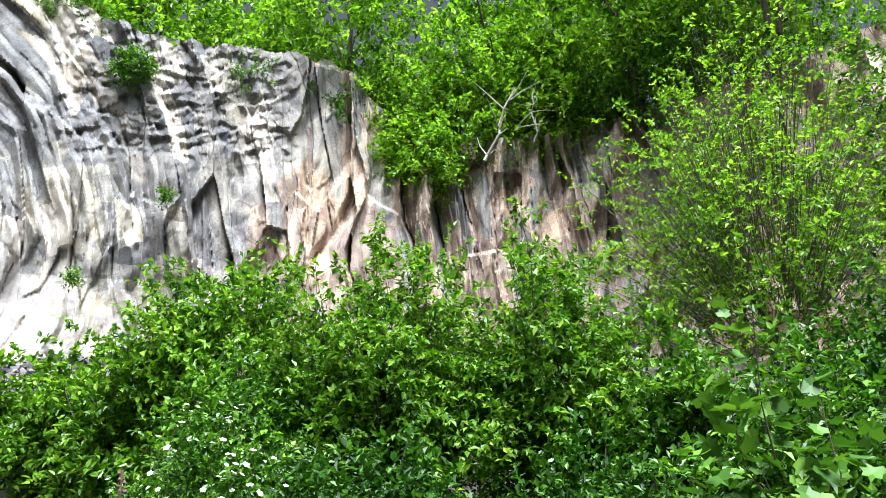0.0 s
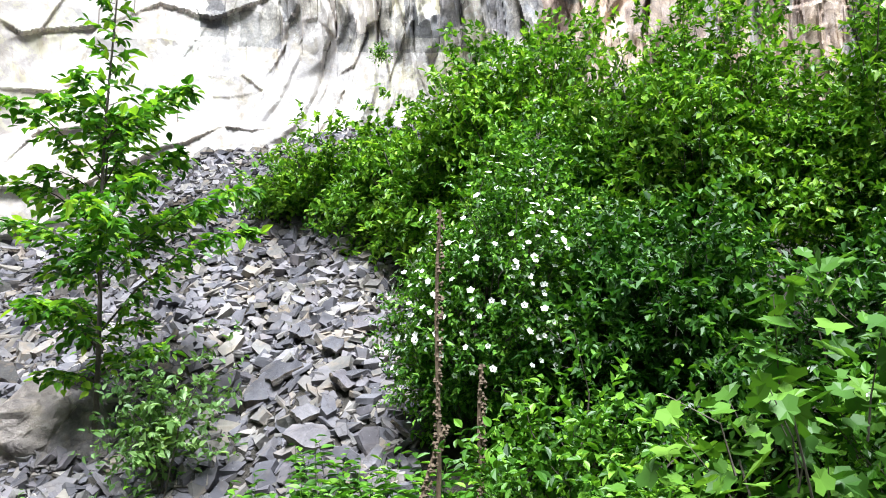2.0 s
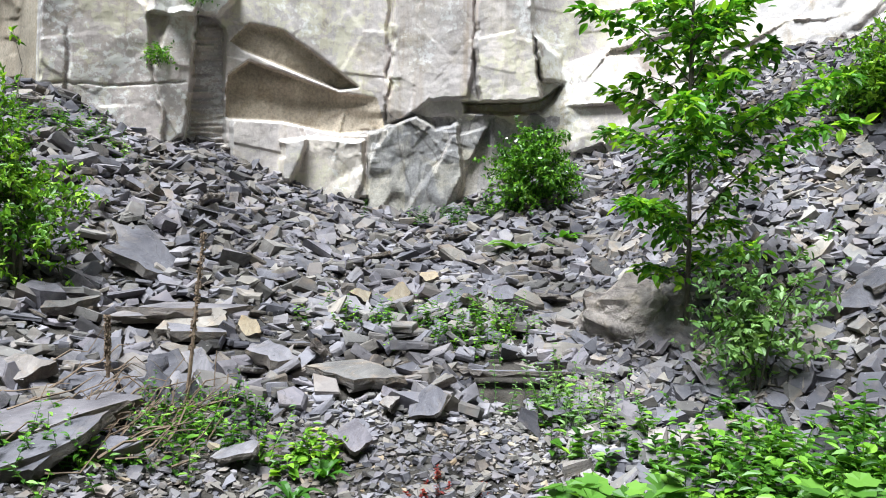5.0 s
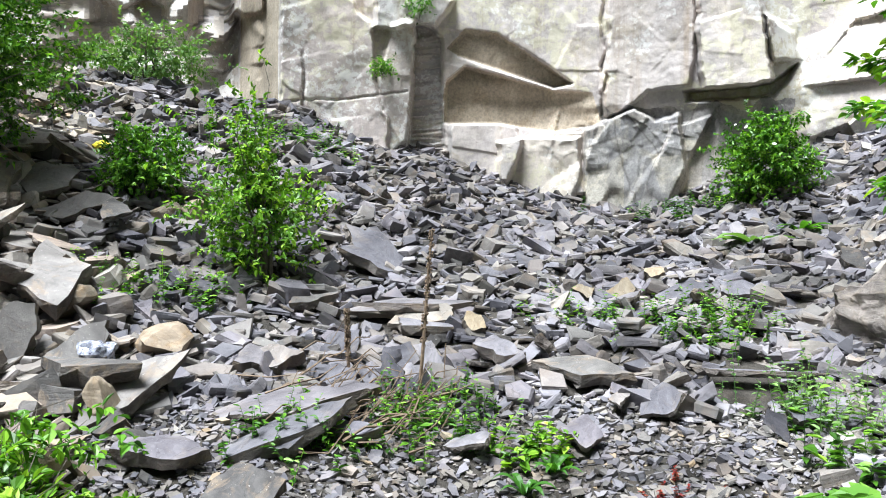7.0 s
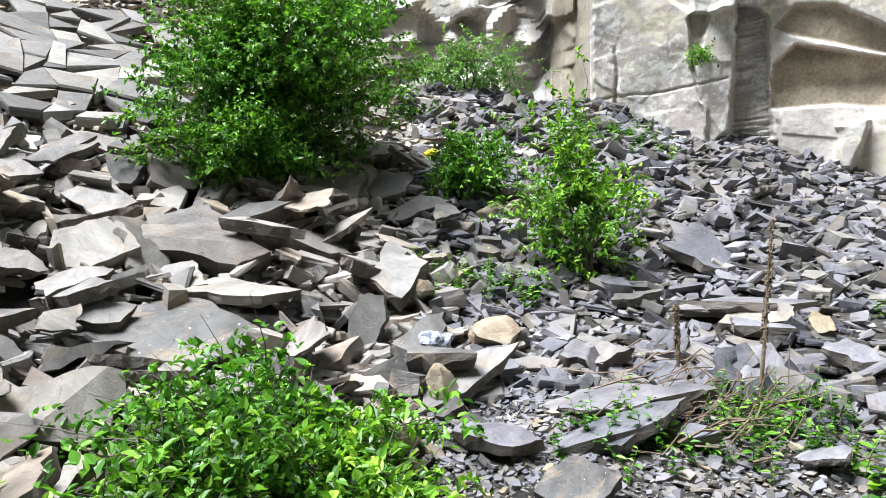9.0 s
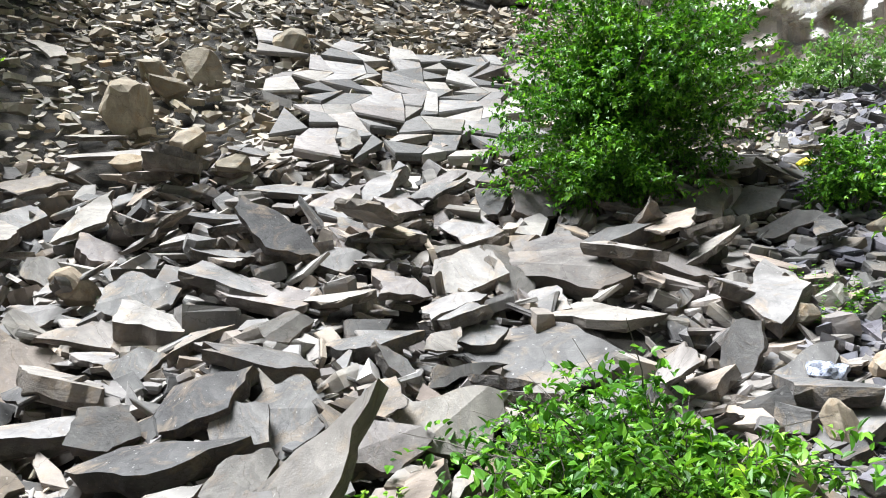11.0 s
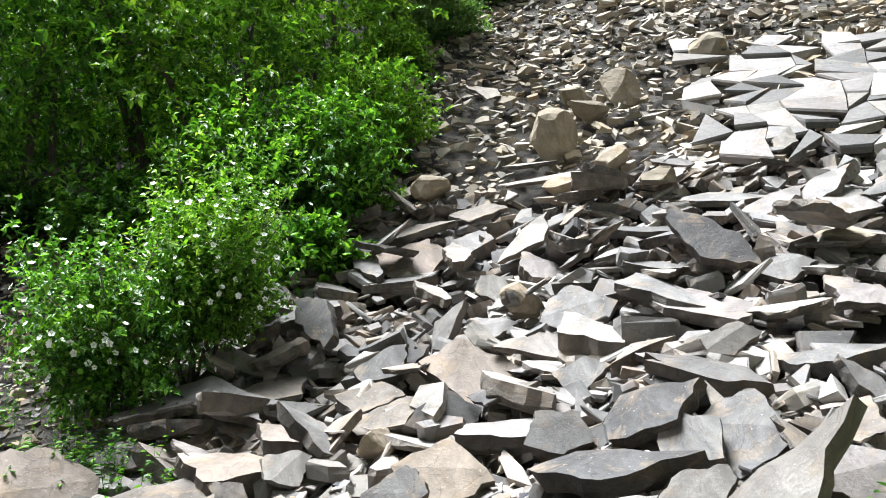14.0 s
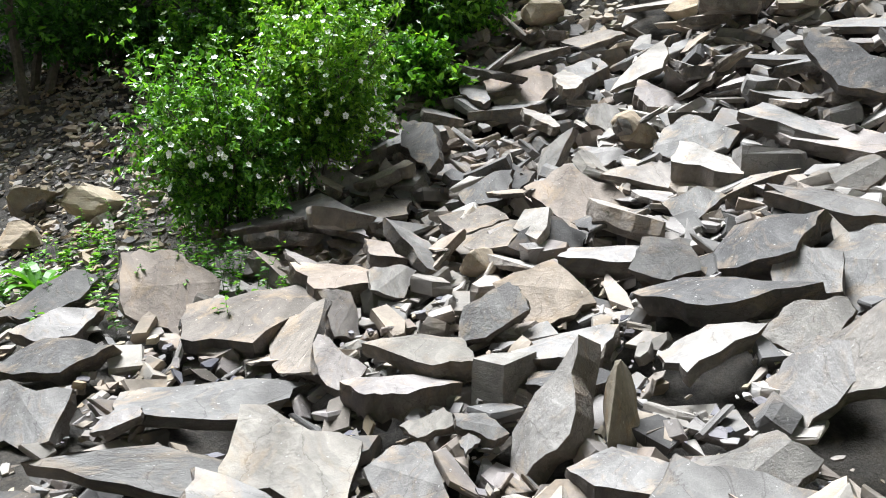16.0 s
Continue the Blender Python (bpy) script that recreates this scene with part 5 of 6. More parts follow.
def sapling(name, at, height, label, seed, leaf=0.095, leaf_m=None, spread_=1.0, levels=15, sway=(0.0, 0.0), trunk=0.022):
    """A young tree: one leader with tiers of arching side branches, leaves hanging in two rows."""
    rng = np.random.RandomState(seed)
    leaf_m = leaf_m or LEAF_MID
    thing = empty(name, at, label, "tree")
    def axis(f):
        return Vector((sway[0] * f, sway[1] * f, height * f))
    tubes("trunk", [([axis(f) + Vector((0.015 * math.sin(9 * f), 0.015 * math.cos(7 * f), 0)) for f in np.linspace(-0.02, 1, 12)], trunk, 0.003)], BARK, thing, 7)
    bases, dirs = [], []
    for k in range(levels):
        f = 0.1 + 0.46 * (k + rng.uniform(-0.4, 0.4)) / (levels - 1)
        reach = float(np.interp(f, [0.08, 0.14, 0.2, 0.34, 0.44, 0.5, 0.56], [0.05, 0.15, 0.25, 0.25, 0.23, 0.16, 0.07])) * height * spread_
        for q in range(3):
            a = k * 2.4 + q * 2.1 + rng.uniform(-0.3, 0.3)
            ln = reach * rng.uniform(0.35, 1.15)
            h = Vector((math.cos(a), math.sin(a), 0))
            rise = rng.uniform(0.35, 1.0)
            p0 = axis(f)
            def along(u):
                return p0 + h * ln * u + Vector((0, 0, ln * (rise * 1.5 * u - rise * 0.75 * u * u)))
            tubes("branch", [([along(u) for u in (0, 0.25, 0.5, 0.75, 1.0)], 0.009 * (1.3 - f), 0.002)], BARK, thing, 4)
            for u in np.linspace(0.12, 1, max(7, int(ln / 0.03))):
                p = along(u)
                for side in (-1, 1):
                    tw = (h * 0.75 + Vector((-h.y, h.x, 0)) * side * 0.7 + Vector((rng.normal(0, 0.35), rng.normal(0, 0.35), rng.normal(0, 0.2)))).normalized()
                    tlen = rng.uniform(0.06, 0.24) * (1.15 - 0.7 * u)
                    for v in np.linspace(0.2, 1.0, 3):
                        bases.append(p + tw * tlen * v + Vector((0, 0, -0.04 * v * v)))
                        dirs.append(tw * 0.8 + Vector((rng.normal(0, 0.6), rng.normal(0, 0.6), rng.normal(-0.15, 0.3))))
    for k in range(46):
        u = 0.5 + 0.5 * k / 45
        a = k * 2.4
        h = Vector((math.cos(a), math.sin(a), 0.35))
        ln = rng.uniform(0.1, 0.3) * (1.3 - u)  + 0.05
        tubes("branch", [([axis(u), axis(u) + h * ln], 0.004, 0.0015)], BARK, thing, 3)
        for v in np.linspace(0.15, 1, 9):
            bases.append(axis(u) + h * ln * v)
            dirs.append(h + Vector(rng.normal(0, 0.7, 3)) + Vector((0, 0, -0.2)))
    B, D = np.array(bases), np.array(dirs)
    L = leaf * rng.uniform(0.6, 1.2, len(B))
    V, F = leaf_cards(B, D, np.array([0, 0, 1.0]) + 0.6 * unit(rng, len(B)), L, L * 0.58, 0.12)
    lv = mesh_arrays("leaf", V, F, leaf_m, thing)
    lv["kind"] = "stuff"
    return thing


def forest_tree(name, at, height, width, label, seed, leaf=0.12, leaf_m=None, n_twig=900, low=0.3, lean=0.0):
    return shrub(name, at, width, width, height, n_twig, 13, leaf, leaf_m or LEAF_DARK, BARK, label, seed, category="tree", low=height * low, stems=3, trunk=0.06, lumps=0.6, shell=0.25, sway=(lean, 0), twig_every=10)


def gap(e, r, eye=1.75):
    """Height reached at distance r under a height angle e."""
    return eye + r * math.tan(radians(e))


def bush_to(name, az, r, half, top, *rest, ry=None, **more):
    """A shrub placed by bearing and distance, half as wide as the angle half, reaching the height angle top."""
    p = on_ground(az, r)
    rx = r * math.tan(radians(half))
    return shrub(name, p, rx, ry or rx * 0.85, gap(top, r) - p.z, *rest, rz=radians(az), **more)


# thickets on the side where the walk begins
bush_to("vine_covered_bush", 13, 7.4, 9, 24.5, 1900, 14, 0.075, LEAF_LIME, BARK, "bush overgrown with bright green climbing vines", 2)
bush_to("hawthorn_bush", 0, 5.9, 8.5, 22.8, 2600, 14, 0.06, LEAF_LIME, BARK, "dense green hawthorn bush on the scree's edge", 1, low=0.5, shell=0.3, lumps=0.9)
bush_to("hawthorn_bush", -12, 5.9, 8, 20.8, 2300, 14, 0.06, LEAF_LIME, BARK, "dense green hawthorn bush beside a thin tree", 3, low=0.5, shell=0.3, lumps=0.9)
bush_to("hawthorn_bush", 10, 6.0, 8, 17, 1700, 14, 0.058, LEAF_MID, BARK, "shaded dark green hawthorn bush below vines", 14)
bush_to("rose_bush", 15.8, 4.9, 8.3, 12, 2500, 13, 0.042, LEAF_MID, BARK, "arching wild rose bush with many white blossoms", 15, flowers=480, flower_size=0.042, sway=(0.25, 0))
for k, (a, r, half, top, n) in enumerate(((30.5, 9.0, 3.0, 13.0, 330), (27.0, 8.5, 4.0, 15.2, 560), (23.0, 7.9, 4.5, 16.8, 760), (19.0, 7.2, 5.0, 18.5, 900))):
    bush_to("low_vine_bush", a, r, half, top, n, 13, 0.07, LEAF_LIME, BARK, "low vine-grown bush at the rubble's edge", 210 + k, lumps=1.2, shell=0.2, droop=0.5)
bush_to("bramble_bush", 2, 4.8, 9, 9.5, 1700, 13, 0.06, LEAF_DARK, BARK, "dark green bramble bush in deep shade", 17)
bush_to("bramble_bush", -14, 4.7, 9, 8, 1400, 13, 0.055, LEAF_DARK, BARK, "dark green bramble bush with a few small white flowers", 18, flowers=14, flower_size=0.035)
bush_to("bramble_bush", -28, 4.6, 9, 11, 1400, 13, 0.06, LEAF_MID, BARK, "green bramble bush with small white flowers", 19, flowers=14, flower_size=0.035)
bush_to("hawthorn_bush", -21, 5.6, 6, 15, 1200, 13, 0.062, LEAF_MID, BARK, "green hawthorn bush in front of a thin tree", 29)
bush_to("hawthorn_bush", -33, 7.0, 9, 15, 1500, 13, 0.07, LEAF_DARK, BARK, "dark green hawthorn bush under a thin tree", 20)
bush_to("grape_vine", -28, 3.3, 6.0, 15.5, 150, 5, 0.085, LEAF_VINE, BARK, "wild grape vine with broad lime-green lobed leaves", 21, broad=True, lumps=0.5, stems=4, trunk=0.006)
bush_to("grape_vine", -8, 3.0, 9, 5.5, 130, 5, 0.09, LEAF_VINE, BARK, "wild grape vine trailing over low weeds", 22, broad=True, stems=4, trunk=0.006)
bush_to("weed_clump", 6, 3.5, 9, -3, 700, 9, 0.05, LEAF_MID, BARK, "clump of bright green weeds", 23, stems=3, trunk=0.005)
bush_to("weed_clump", -15, 3.4, 9, 1, 700, 9, 0.05, LEAF_MID, BARK, "clump of bright green weeds with tiny white flowers", 24, stems=3, trunk=0.005, flowers=20, flower_size=0.025)
bush_to("buckthorn_tree", -27, 8.4, 13, 34, 2600, 9, 0.058, LEAF_SUN, BARK, "thin-branched yellow-green tree with a tangle of dark twigs", 5, category="tree", low=0.9, stems=6, trunk=0.035, shell=0.15, twig_every=2)
bush_to("buckthorn_tree", -42, 9.5, 10, 34, 1500, 9, 0.08, LEAF_MID, BARK, "thin-branched green tree behind brambles", 6, category="tree", low=0.9, stems=5, trunk=0.035)

# on the cliff's top
for k, (a, r, zb, w, h, m, lab) in enumerate(((0, 16.2, 9.9, 1.6, 4.0, LEAF_SUN, "bright green shrub hanging over the cliff's crest"), (-7, 16.4, 9.6, 1.9, 4.6, LEAF_SUN, "bright green shrub on the cliff's crest"),
                                        (-14, 16.6, 9.8, 1.7, 4.4, LEAF_SUN, "green shrub on the cliff's crest"), (-2, 15.6, 9.3, 1.1, 2.0, LEAF_SUN, "green shrub rooted below the crest"),
                                        (21.5, 13.6, 11.0, 0.45, 0.9, LEAF_MID, "small round shrub on the rock face"))):
    shrub("clifftop_shrub", polar(a, r, zb), w, w * 0.8, h, 1150 if w > 1 else 300, 12, 0.115 if w > 1 else 0.06, m, BARK, lab, 40 + k)
for k, (a, r, h) in enumerate(((4, 22, 7), (12, 24, 6), (20, 22, 5), (28, 24, 6), (-8, 23, 8), (-20, 22, 8), (-32, 20, 8), (38, 24, 6), (-14, 23.5, 9), (-26, 23, 9))):
    forest_tree("clifftop_tree", polar(a, r - 6.0, 12.2 if a > 3 else 10.5), h, 2.2, "green tree on the ground above the cliff", 50 + k, 0.17, LEAF_SUN, 420, 0.02)

for k, (a, r, zb, w, h, m) in enumerate(((5, 15.6, 11.4, 0.9, 1.0, LEAF_MID), (9, 15.3, 11.8, 0.8, 0.8, LEAF_PALE), (13, 15.0, 11.9, 0.9, 0.9, LEAF_PALE), (17, 15.2, 12.1, 0.9, 1.1, LEAF_SUN), (24, 15.0, 12.5, 0.9, 1.1, LEAF_MID),
                                     (28, 15.2, 13.2, 0.9, 1.0, LEAF_PALE), (33, 15.0, 13.6, 1.0, 1.2, LEAF_MID), (7, 17, 12.3, 1.6, 2.6, LEAF_PALE), (12.5, 17, 12.6, 1.6, 2.6, LEAF_PALE), (18, 17, 12.8, 1.6, 2.6, LEAF_MID), (-17, 16.4, 10.0, 1.4, 3.4, LEAF_MID), (-22, 16.4, 10.0, 1.6, 4.0, LEAF_MID), (-30, 16.2, 9.8, 1.8, 4.5, LEAF_MID))):
    shrub("crest_shrub", polar(a, r, zb - 0.3), w, w * 0.8, h + 0.3, 420 if w < 1.2 else 700, 12, 0.07, m, BARK, "low green growth along the cliff's crest", 140 + k)
for k, (a, r, h) in enumerate(((2, 21, 8), (8, 20, 7), (16, 19.5, 6), (24, 20, 7), (33, 20, 7), (-12, 20, 9), (-19, 20, 9), (-36, 18, 9), (-27, 19, 9))):
    forest_tree("clifftop_tree", polar(a, r, 11.5 if a > 3 else 9.5), h, 2.6, "green tree on the ground above the cliff", 160 + k, 0.19, LEAF_SUN, 420, 0.0)

# beside the rubble
p = on_ground(42.6, 5.8)
sapling("sapling", p, 4.2, "young slender tree with tiered arching branches", 8, leaf_m=LEAF_BEECH, sway=(-0.1, 0.15), levels=10, spread_=1.0, leaf=0.092, trunk=0.02)
bush_to("elder_seedling", 37.8, 5.3, 4.2, 0.5, 190, 9, 0.055, LEAF_PALE, BARK, "pale green leafy seedling beside a young tree", 30, stems=4, trunk=0.006, lumps=1.2, shell=0.15)
for k, (a, e, w) in enumerate(((80.8, 11.6, 0.16), (78.2, 15.9, 0.2), (24.5, 20.5, 0.15), (18.5, 26.5, 0.14))):
    shrub("face_tuft", polar(a, float(cliff_radius(a)) - 0.35, 1.7 + (float(cliff_radius(a)) - 0.35) * math.tan(radians(e))), w, w, w * 2.0, 45, 8, 0.05, LEAF_MID, BARK, "small green tuft rooted in a crack of the rock", 180 + k, "plant", stems=2, trunk=0.004)
bush_to("cliff_foot_shrub", 53.5, 10.2, 3.2, 8.6, 500, 13, 0.06, LEAF_MID, BARK, "green shrub at the foot of the quarry face", 25, flowers=14, flower_size=0.05)
bush_to("slope_shrub", 89.4, 6.9, 5.0, 9.6, 430, 12, 0.055, LEAF_LIME, BARK, "bright green small shrub among broken slabs", 26, lumps=1.2, shell=0.15, twig_every=3, sway=(-0.15, 0))
bush_to("slope_shrub", 97.5, 8.2, 3, 7.2, 300, 12, 0.055, LEAF_MID, BARK, "thin green shrub among broken slabs", 27)
bush_to("large_shrub", 112.3, 8.3, 9.0, 21, 3000, 14, 0.06, LEAF_MID, BARK, "large dense green shrub standing in slate rubble", 10, lumps=1.15, shell=0.15, sway=(0.25, 0))
bush_to("large_shrub", 113.5, 7.8, 5.5, 8.5, 1100, 13, 0.055, LEAF_MID, BARK, "lower green shrub beside a larger one in slate rubble", 34, lumps=1.2, shell=0.15)
bush_to("pale_shrub", 97.0, 12.2, 4.6, 14, 330, 11, 0.065, LEAF_PALE, BARK, "pale green open shrub below the rock face", 11, lumps=0.6)
for k, (a, r, half, top, depth, n, m) in enumerate(((118.5, 3.5, 8.5, -14.5, 0.4, 520, LEAF_LIME), (113.0, 4.0, 9.5, -10.5, 0.55, 900, LEAF_MID), (107.5, 3.5, 8.0, -14.5, 0.45, 620, LEAF_LIME), (124.5, 3.3, 7.0, -17.5, 0.3, 330, LEAF_LIME), (112.0, 3.1, 9.0, -21.0, 0.35, 520, LEAF_MID))):
    bush_to("bramble_mound", a, r, half, top, n, 8, 0.058, m, BARK, "low mound of green bramble leaves trailing over slabs", 200 + k, ry=depth, lumps=1.7, twig_every=3, stems=4, trunk=0.005, droop=0.7, shell=0.12)
bush_to("rose_bush", 172.0, 6.4, 6.6, 9.5, 1500, 12, 0.05, LEAF_LIME, BARK, "wild rose bush with white blossoms beside slate slabs", 13, flowers=260, flower_size=0.046, lumps=1.1, shell=0.2, sway=(0.3, 0))
bush_to("rose_bush", 176.5, 6.0, 5.2, 2.5, 1000, 12, 0.05, LEAF_MID, BARK, "low arching wild rose bush with white blossoms", 33, flowers=190, flower_size=0.046, lumps=1.1, shell=0.2, sway=(-0.2, 0))

# woodland on the far side
for k, (a, r, h, w, m) in enumerate(((157, 14.5, 2.8, 1.4, LEAF_PALE), (163, 12.5, 5, 2.0, LEAF_LIME), (170, 11, 5.0, 2.0, LEAF_LIME), (176, 12, 6.5, 2.2, LEAF_LIME), (182, 11.5, 6.5, 2.2, LEAF_MID),
                                  (189, 11, 6.5, 2.2, LEAF_MID), (197, 11.5, 7, 2.4, LEAF_DARK), (153, 18, 3.2, 1.4, LEAF_PALE), (149, 19.5, 2.4, 1.2, LEAF_PALE), (166, 16, 8, 2.5, LEAF_MID), (174, 17, 9, 2.6, LEAF_MID), (184, 17, 9, 2.8, LEAF_MID),
                                  (192, 16, 9, 2.8, LEAF_DARK), (159, 20, 4, 2.0, LEAF_LIME))):
    forest_tree("woodland_tree", on_ground(a, r, -0.1), h, w, "dark green woodland tree with thin trunks" if m is LEAF_DARK else "light green woodland tree above the scree", 60 + k, 0.10, m, 750, 0.06)
for k, (a, r, half, top, m) in enumerate(((163, 9.0, 5, 14, LEAF_MID), (160, 10.5, 5, 17, LEAF_LIME), (158, 13, 3, 19, LEAF_LIME), (168, 9.2, 6, 15, LEAF_MID), (154, 15, 3, 22, LEAF_PALE), (176, 10, 6, 9, LEAF_MID),
                                       (149.5, 17, 2.2, 23.5, LEAF_PALE), (164, 8.0, 3, 4.5, LEAF_MID), (184, 11, 6, 8, LEAF_DARK), (180, 14, 6, 14, LEAF_MID), (188, 13.5, 6, 14, LEAF_DARK), (195, 13, 6, 14, LEAF_DARK), (172, 14, 6, 16, LEAF_MID), (184, 17, 8, 24, LEAF_DARK), (194, 16, 8, 24, LEAF_DARK), (175, 18, 7, 26, LEAF_MID), (139, 19, 2, 22.8, LEAF_MID), (131, 19.5, 2, 22.5, LEAF_MID), (125, 20, 2.5, 22.5, LEAF_MID))):
    bush_to("undergrowth_bush", a, r, half, top, 560, 12, 0.08, m, BARK, "leafy undergrowth bush at the edge of the scree", 120 + k)
for k, a in enumerate(range(100, 200, 14)):
    forest_tree("woodland_tree", on_ground(a, 27 if a < 170 else 21, -0.1), 9, 3.4, "tall green woodland tree behind the quarry", 90 + k, 0.2, LEAF_LIME if a < 160 else LEAF_MID, 420, 0.05)


# ---- dry stalks ----
def dry_stalk(az, r, height, lean, seed, seeds=True):
    rng = np.random.RandomState(seed)
    thing = empty("dry_stalk", on_ground(az, r, -0.03), "dead brown mullein stalk standing among weeds", "plant", "dry stalks")
    top = Vector((lean[0], lean[1], height))
    pts = [top * f + Vector((0.015 * math.sin(6 * f), 0, 0)) for f in np.linspace(0, 1, 8)]
    tubes("stalk", [(pts, 0.014, 0.008)], STALK, thing, 6)
    V, F = [], []
    for k in range(150):
        f = rng.uniform(0.35, 1.0)
        a = rng.uniform(0, 6.283)
        c = top * f + Vector((math.cos(a), math.sin(a), 0)) * 0.016
        o = len(V)
        s0 = rng.uniform(0.006, 0.012)
        V += [tuple(c + Vector(q) * s0) for q in ((1, 0, 0), (-0.5, 0.87, 0), (-0.5, -0.87, 0), (0, 0, 1.3), (0, 0, -1))]
        F += [(o, o + 1, o + 3), (o + 1, o + 2, o + 3), (o + 2, o, o + 3), (o + 1, o, o + 4), (o + 2, o + 1, o + 4), (o, o + 2, o + 4)]
    if seeds:
        mesh_arrays("seed_head", V, F, STALK, thing, "dry brown seed capsules")
    return thing


dry_stalk(17.6, 3.75, 1.75, (0.05, 0.0), 1)
dry_stalk(14.3, 3.65, 1.05, (0.03, 0.0), 2)
dry_stalk(78.5, 4.9, 1.15, (-0.05, 0.10), 3)
dry_stalk(83.5, 5.2, 0.55, (0.04, -0.02), 4)


# ---- boulders and weeds ----
boulder(46.6, 6.1, 0.12, 1.35, 0.95, 1.05, ROCK, 3, "large weathered grey boulder half sunk in rubble")
boulder(43.2, 6.0, 0.02, 0.8, 0.7, 0.95, ROCK, 4, "weathered grey boulder leaning on a larger one")


def herb_patch(name, az, r, w, d, n, hgt, leaf, mat, seed, label, broad=False):
    """Loose low herbs: short upright stems with leaves along them."""
    rng = np.random.RandomState(seed)
    thing = empty(name, on_ground(az, r), label, "plant", rz=radians(az))
    B, D, L, lines = [], [], [], []
    o = Vector(thing.location)
    ca, sa = math.cos(radians(az)), math.sin(radians(az))
    for _ in range(n):
        x, y = rng.normal(0, w / 2.2), rng.normal(0, d / 2.2)
        z = gz(o.x + ca * x - sa * y, o.y + sa * x + ca * y) - o.z
        h = hgt * rng.uniform(0.3, 1.0)
        lean = Vector((rng.normal(0, 0.25), rng.normal(0, 0.25), 1)) * h
        p0 = Vector((x, y, z))
        lines.append(([p0, p0 + lean * 0.5, p0 + lean], 0.003, 0.001))
        for u in np.linspace(0.1, 1, 11):
            a = rng.uniform(0, 6.283)
            B.append(p0 + lean * u)
            D.append((math.cos(a), math.sin(a), rng.uniform(-0.2, 0.6)))
            L.append(leaf * rng.uniform(0.7, 1.4) * (1.25 - 0.6 * u))
    B, D, L = np.array(B), np.array(D), np.array(L)
    up = np.array([0, 0, 1.0]) + 0.4 * unit(rng, len(B))
    V, F = broad_leaves(B, D, up, L) if broad else leaf_cards(B, D, up, L, L * 0.5, 0.12)
    tubes("stem", lines, mat, thing, 3)["kind"] = "stuff"
    mesh_arrays("leaf", V, F, mat, thing)["kind"] = "stuff"
    return thing


herb_patch("weeds", 38, 4.1, 0.9, 0.5, 60, 0.3, 0.08, LEAF_MID, 1, "green weeds growing through gravel")
herb_patch("weeds", 30, 3.9, 1.0, 0.6, 110, 0.36, 0.10, LEAF_MID, 2, "bright green weeds below the rose bush")
herb_patch("weeds", 21, 3.8, 1.0, 0.6, 230, 0.45, 0.09, LEAF_MID, 3, "bright green weeds around dry stalks")
herb_patch("vine_seedlings", 44, 3.4, 0.6, 0.2, 13, 0.52, 0.17, LEAF_VINE, 4, "broad-leaved vine seedlings on gravel", True)
herb_patch("vine_seedlings", 37, 3.4, 0.5, 0.2, 12, 0.5, 0.15, LEAF_VINE, 5, "broad-leaved vine seedlings among weeds", True)
herb_patch("weeds", 51, 4.8, 0.6, 0.4, 50, 0.4, 0.05, LEAF_PALE, 6, "thin pale weeds beside a boulder")
herb_patch("weeds", 63, 6.3, 0.8, 0.4, 50, 0.25, 0.05, LEAF_MID, 7, "low weeds among flat slabs")
herb_patch("weeds", 57, 6.0, 0.5, 0.4, 40, 0.4, 0.05, LEAF_MID, 8, "grassy weeds among flat slabs")
herb_patch("weeds", 78, 4.6, 0.5, 0.4, 60, 0.3, 0.05, LEAF_MID, 9, "green weeds round a dry stalk")
herb_patch("weeds", 70, 4.2, 0.3, 0.2, 16, 0.25, 0.07, LEAF_LIME, 10, "pointed green weeds on gravel")
herb_patch("weeds", 87, 4.3, 0.5, 0.3, 40, 0.25, 0.05, LEAF_MID, 11, "green weeds between slabs")
herb_patch("weeds", 97, 6.4, 0.7, 0.4, 60, 0.3, 0.05, LEAF_MID, 12, "green weeds between slabs below a shrub")
herb_patch("weeds", 57.5, 10.4, 1.1, 0.4, 90, 0.3, 0.06, LEAF_DARK, 13, "dark weeds at the foot of the face")
herb_patch("weeds", 87.5, 10.5, 1.2, 0.5, 80, 0.4, 0.06, LEAF_MID, 14, "green weeds on the rubble's crest")
herb_patch("weeds", 178, 5.2, 0.7, 0.5, 80, 0.3, 0.05, LEAF_MID, 15, "green weeds below a rose bush")
herb_patch("weeds", 188, 6.0, 0.9, 0.8, 60, 0.25, 0.05, LEAF_MID, 16, "scattered green weeds on brown scree")
herb_patch("weeds", 130, 3.7, 0.4, 0.3, 14, 0.18, 0.06, LEAF_LIME, 17, "few bright weeds between large slabs")


# ---- dead wood ----
def dead_branch(name, at, tip, forks, thick, seed, label):
    rng = np.random.RandomState(seed)
    thing = empty(name, at, label, "branch")
    tip = Vector(tip)
    pts = [tip * f + Vector(rng.normal(0, 0.06, 3)) * tip.length * 0.5 * (0 < f < 1) for f in np.linspace(0, 1, 7)]
    tubes("limb", [(pts, thick, thick * 0.4)], BARK_PALE, thing, 6)
    for k in range(forks):
        p = pts[1 + k % 5]
        d = (tip.normalized() + Vector(rng.normal(0, 0.9, 3))).normalized() * tip.length * rng.uniform(0.2, 0.5)
        q = [p, p + d * 0.5 + Vector(rng.normal(0, 0.05, 3)), p + d]
        tubes("twig", [(q, thick * 0.5, thick * 0.12)], BARK_PALE, thing, 4)
    return thing


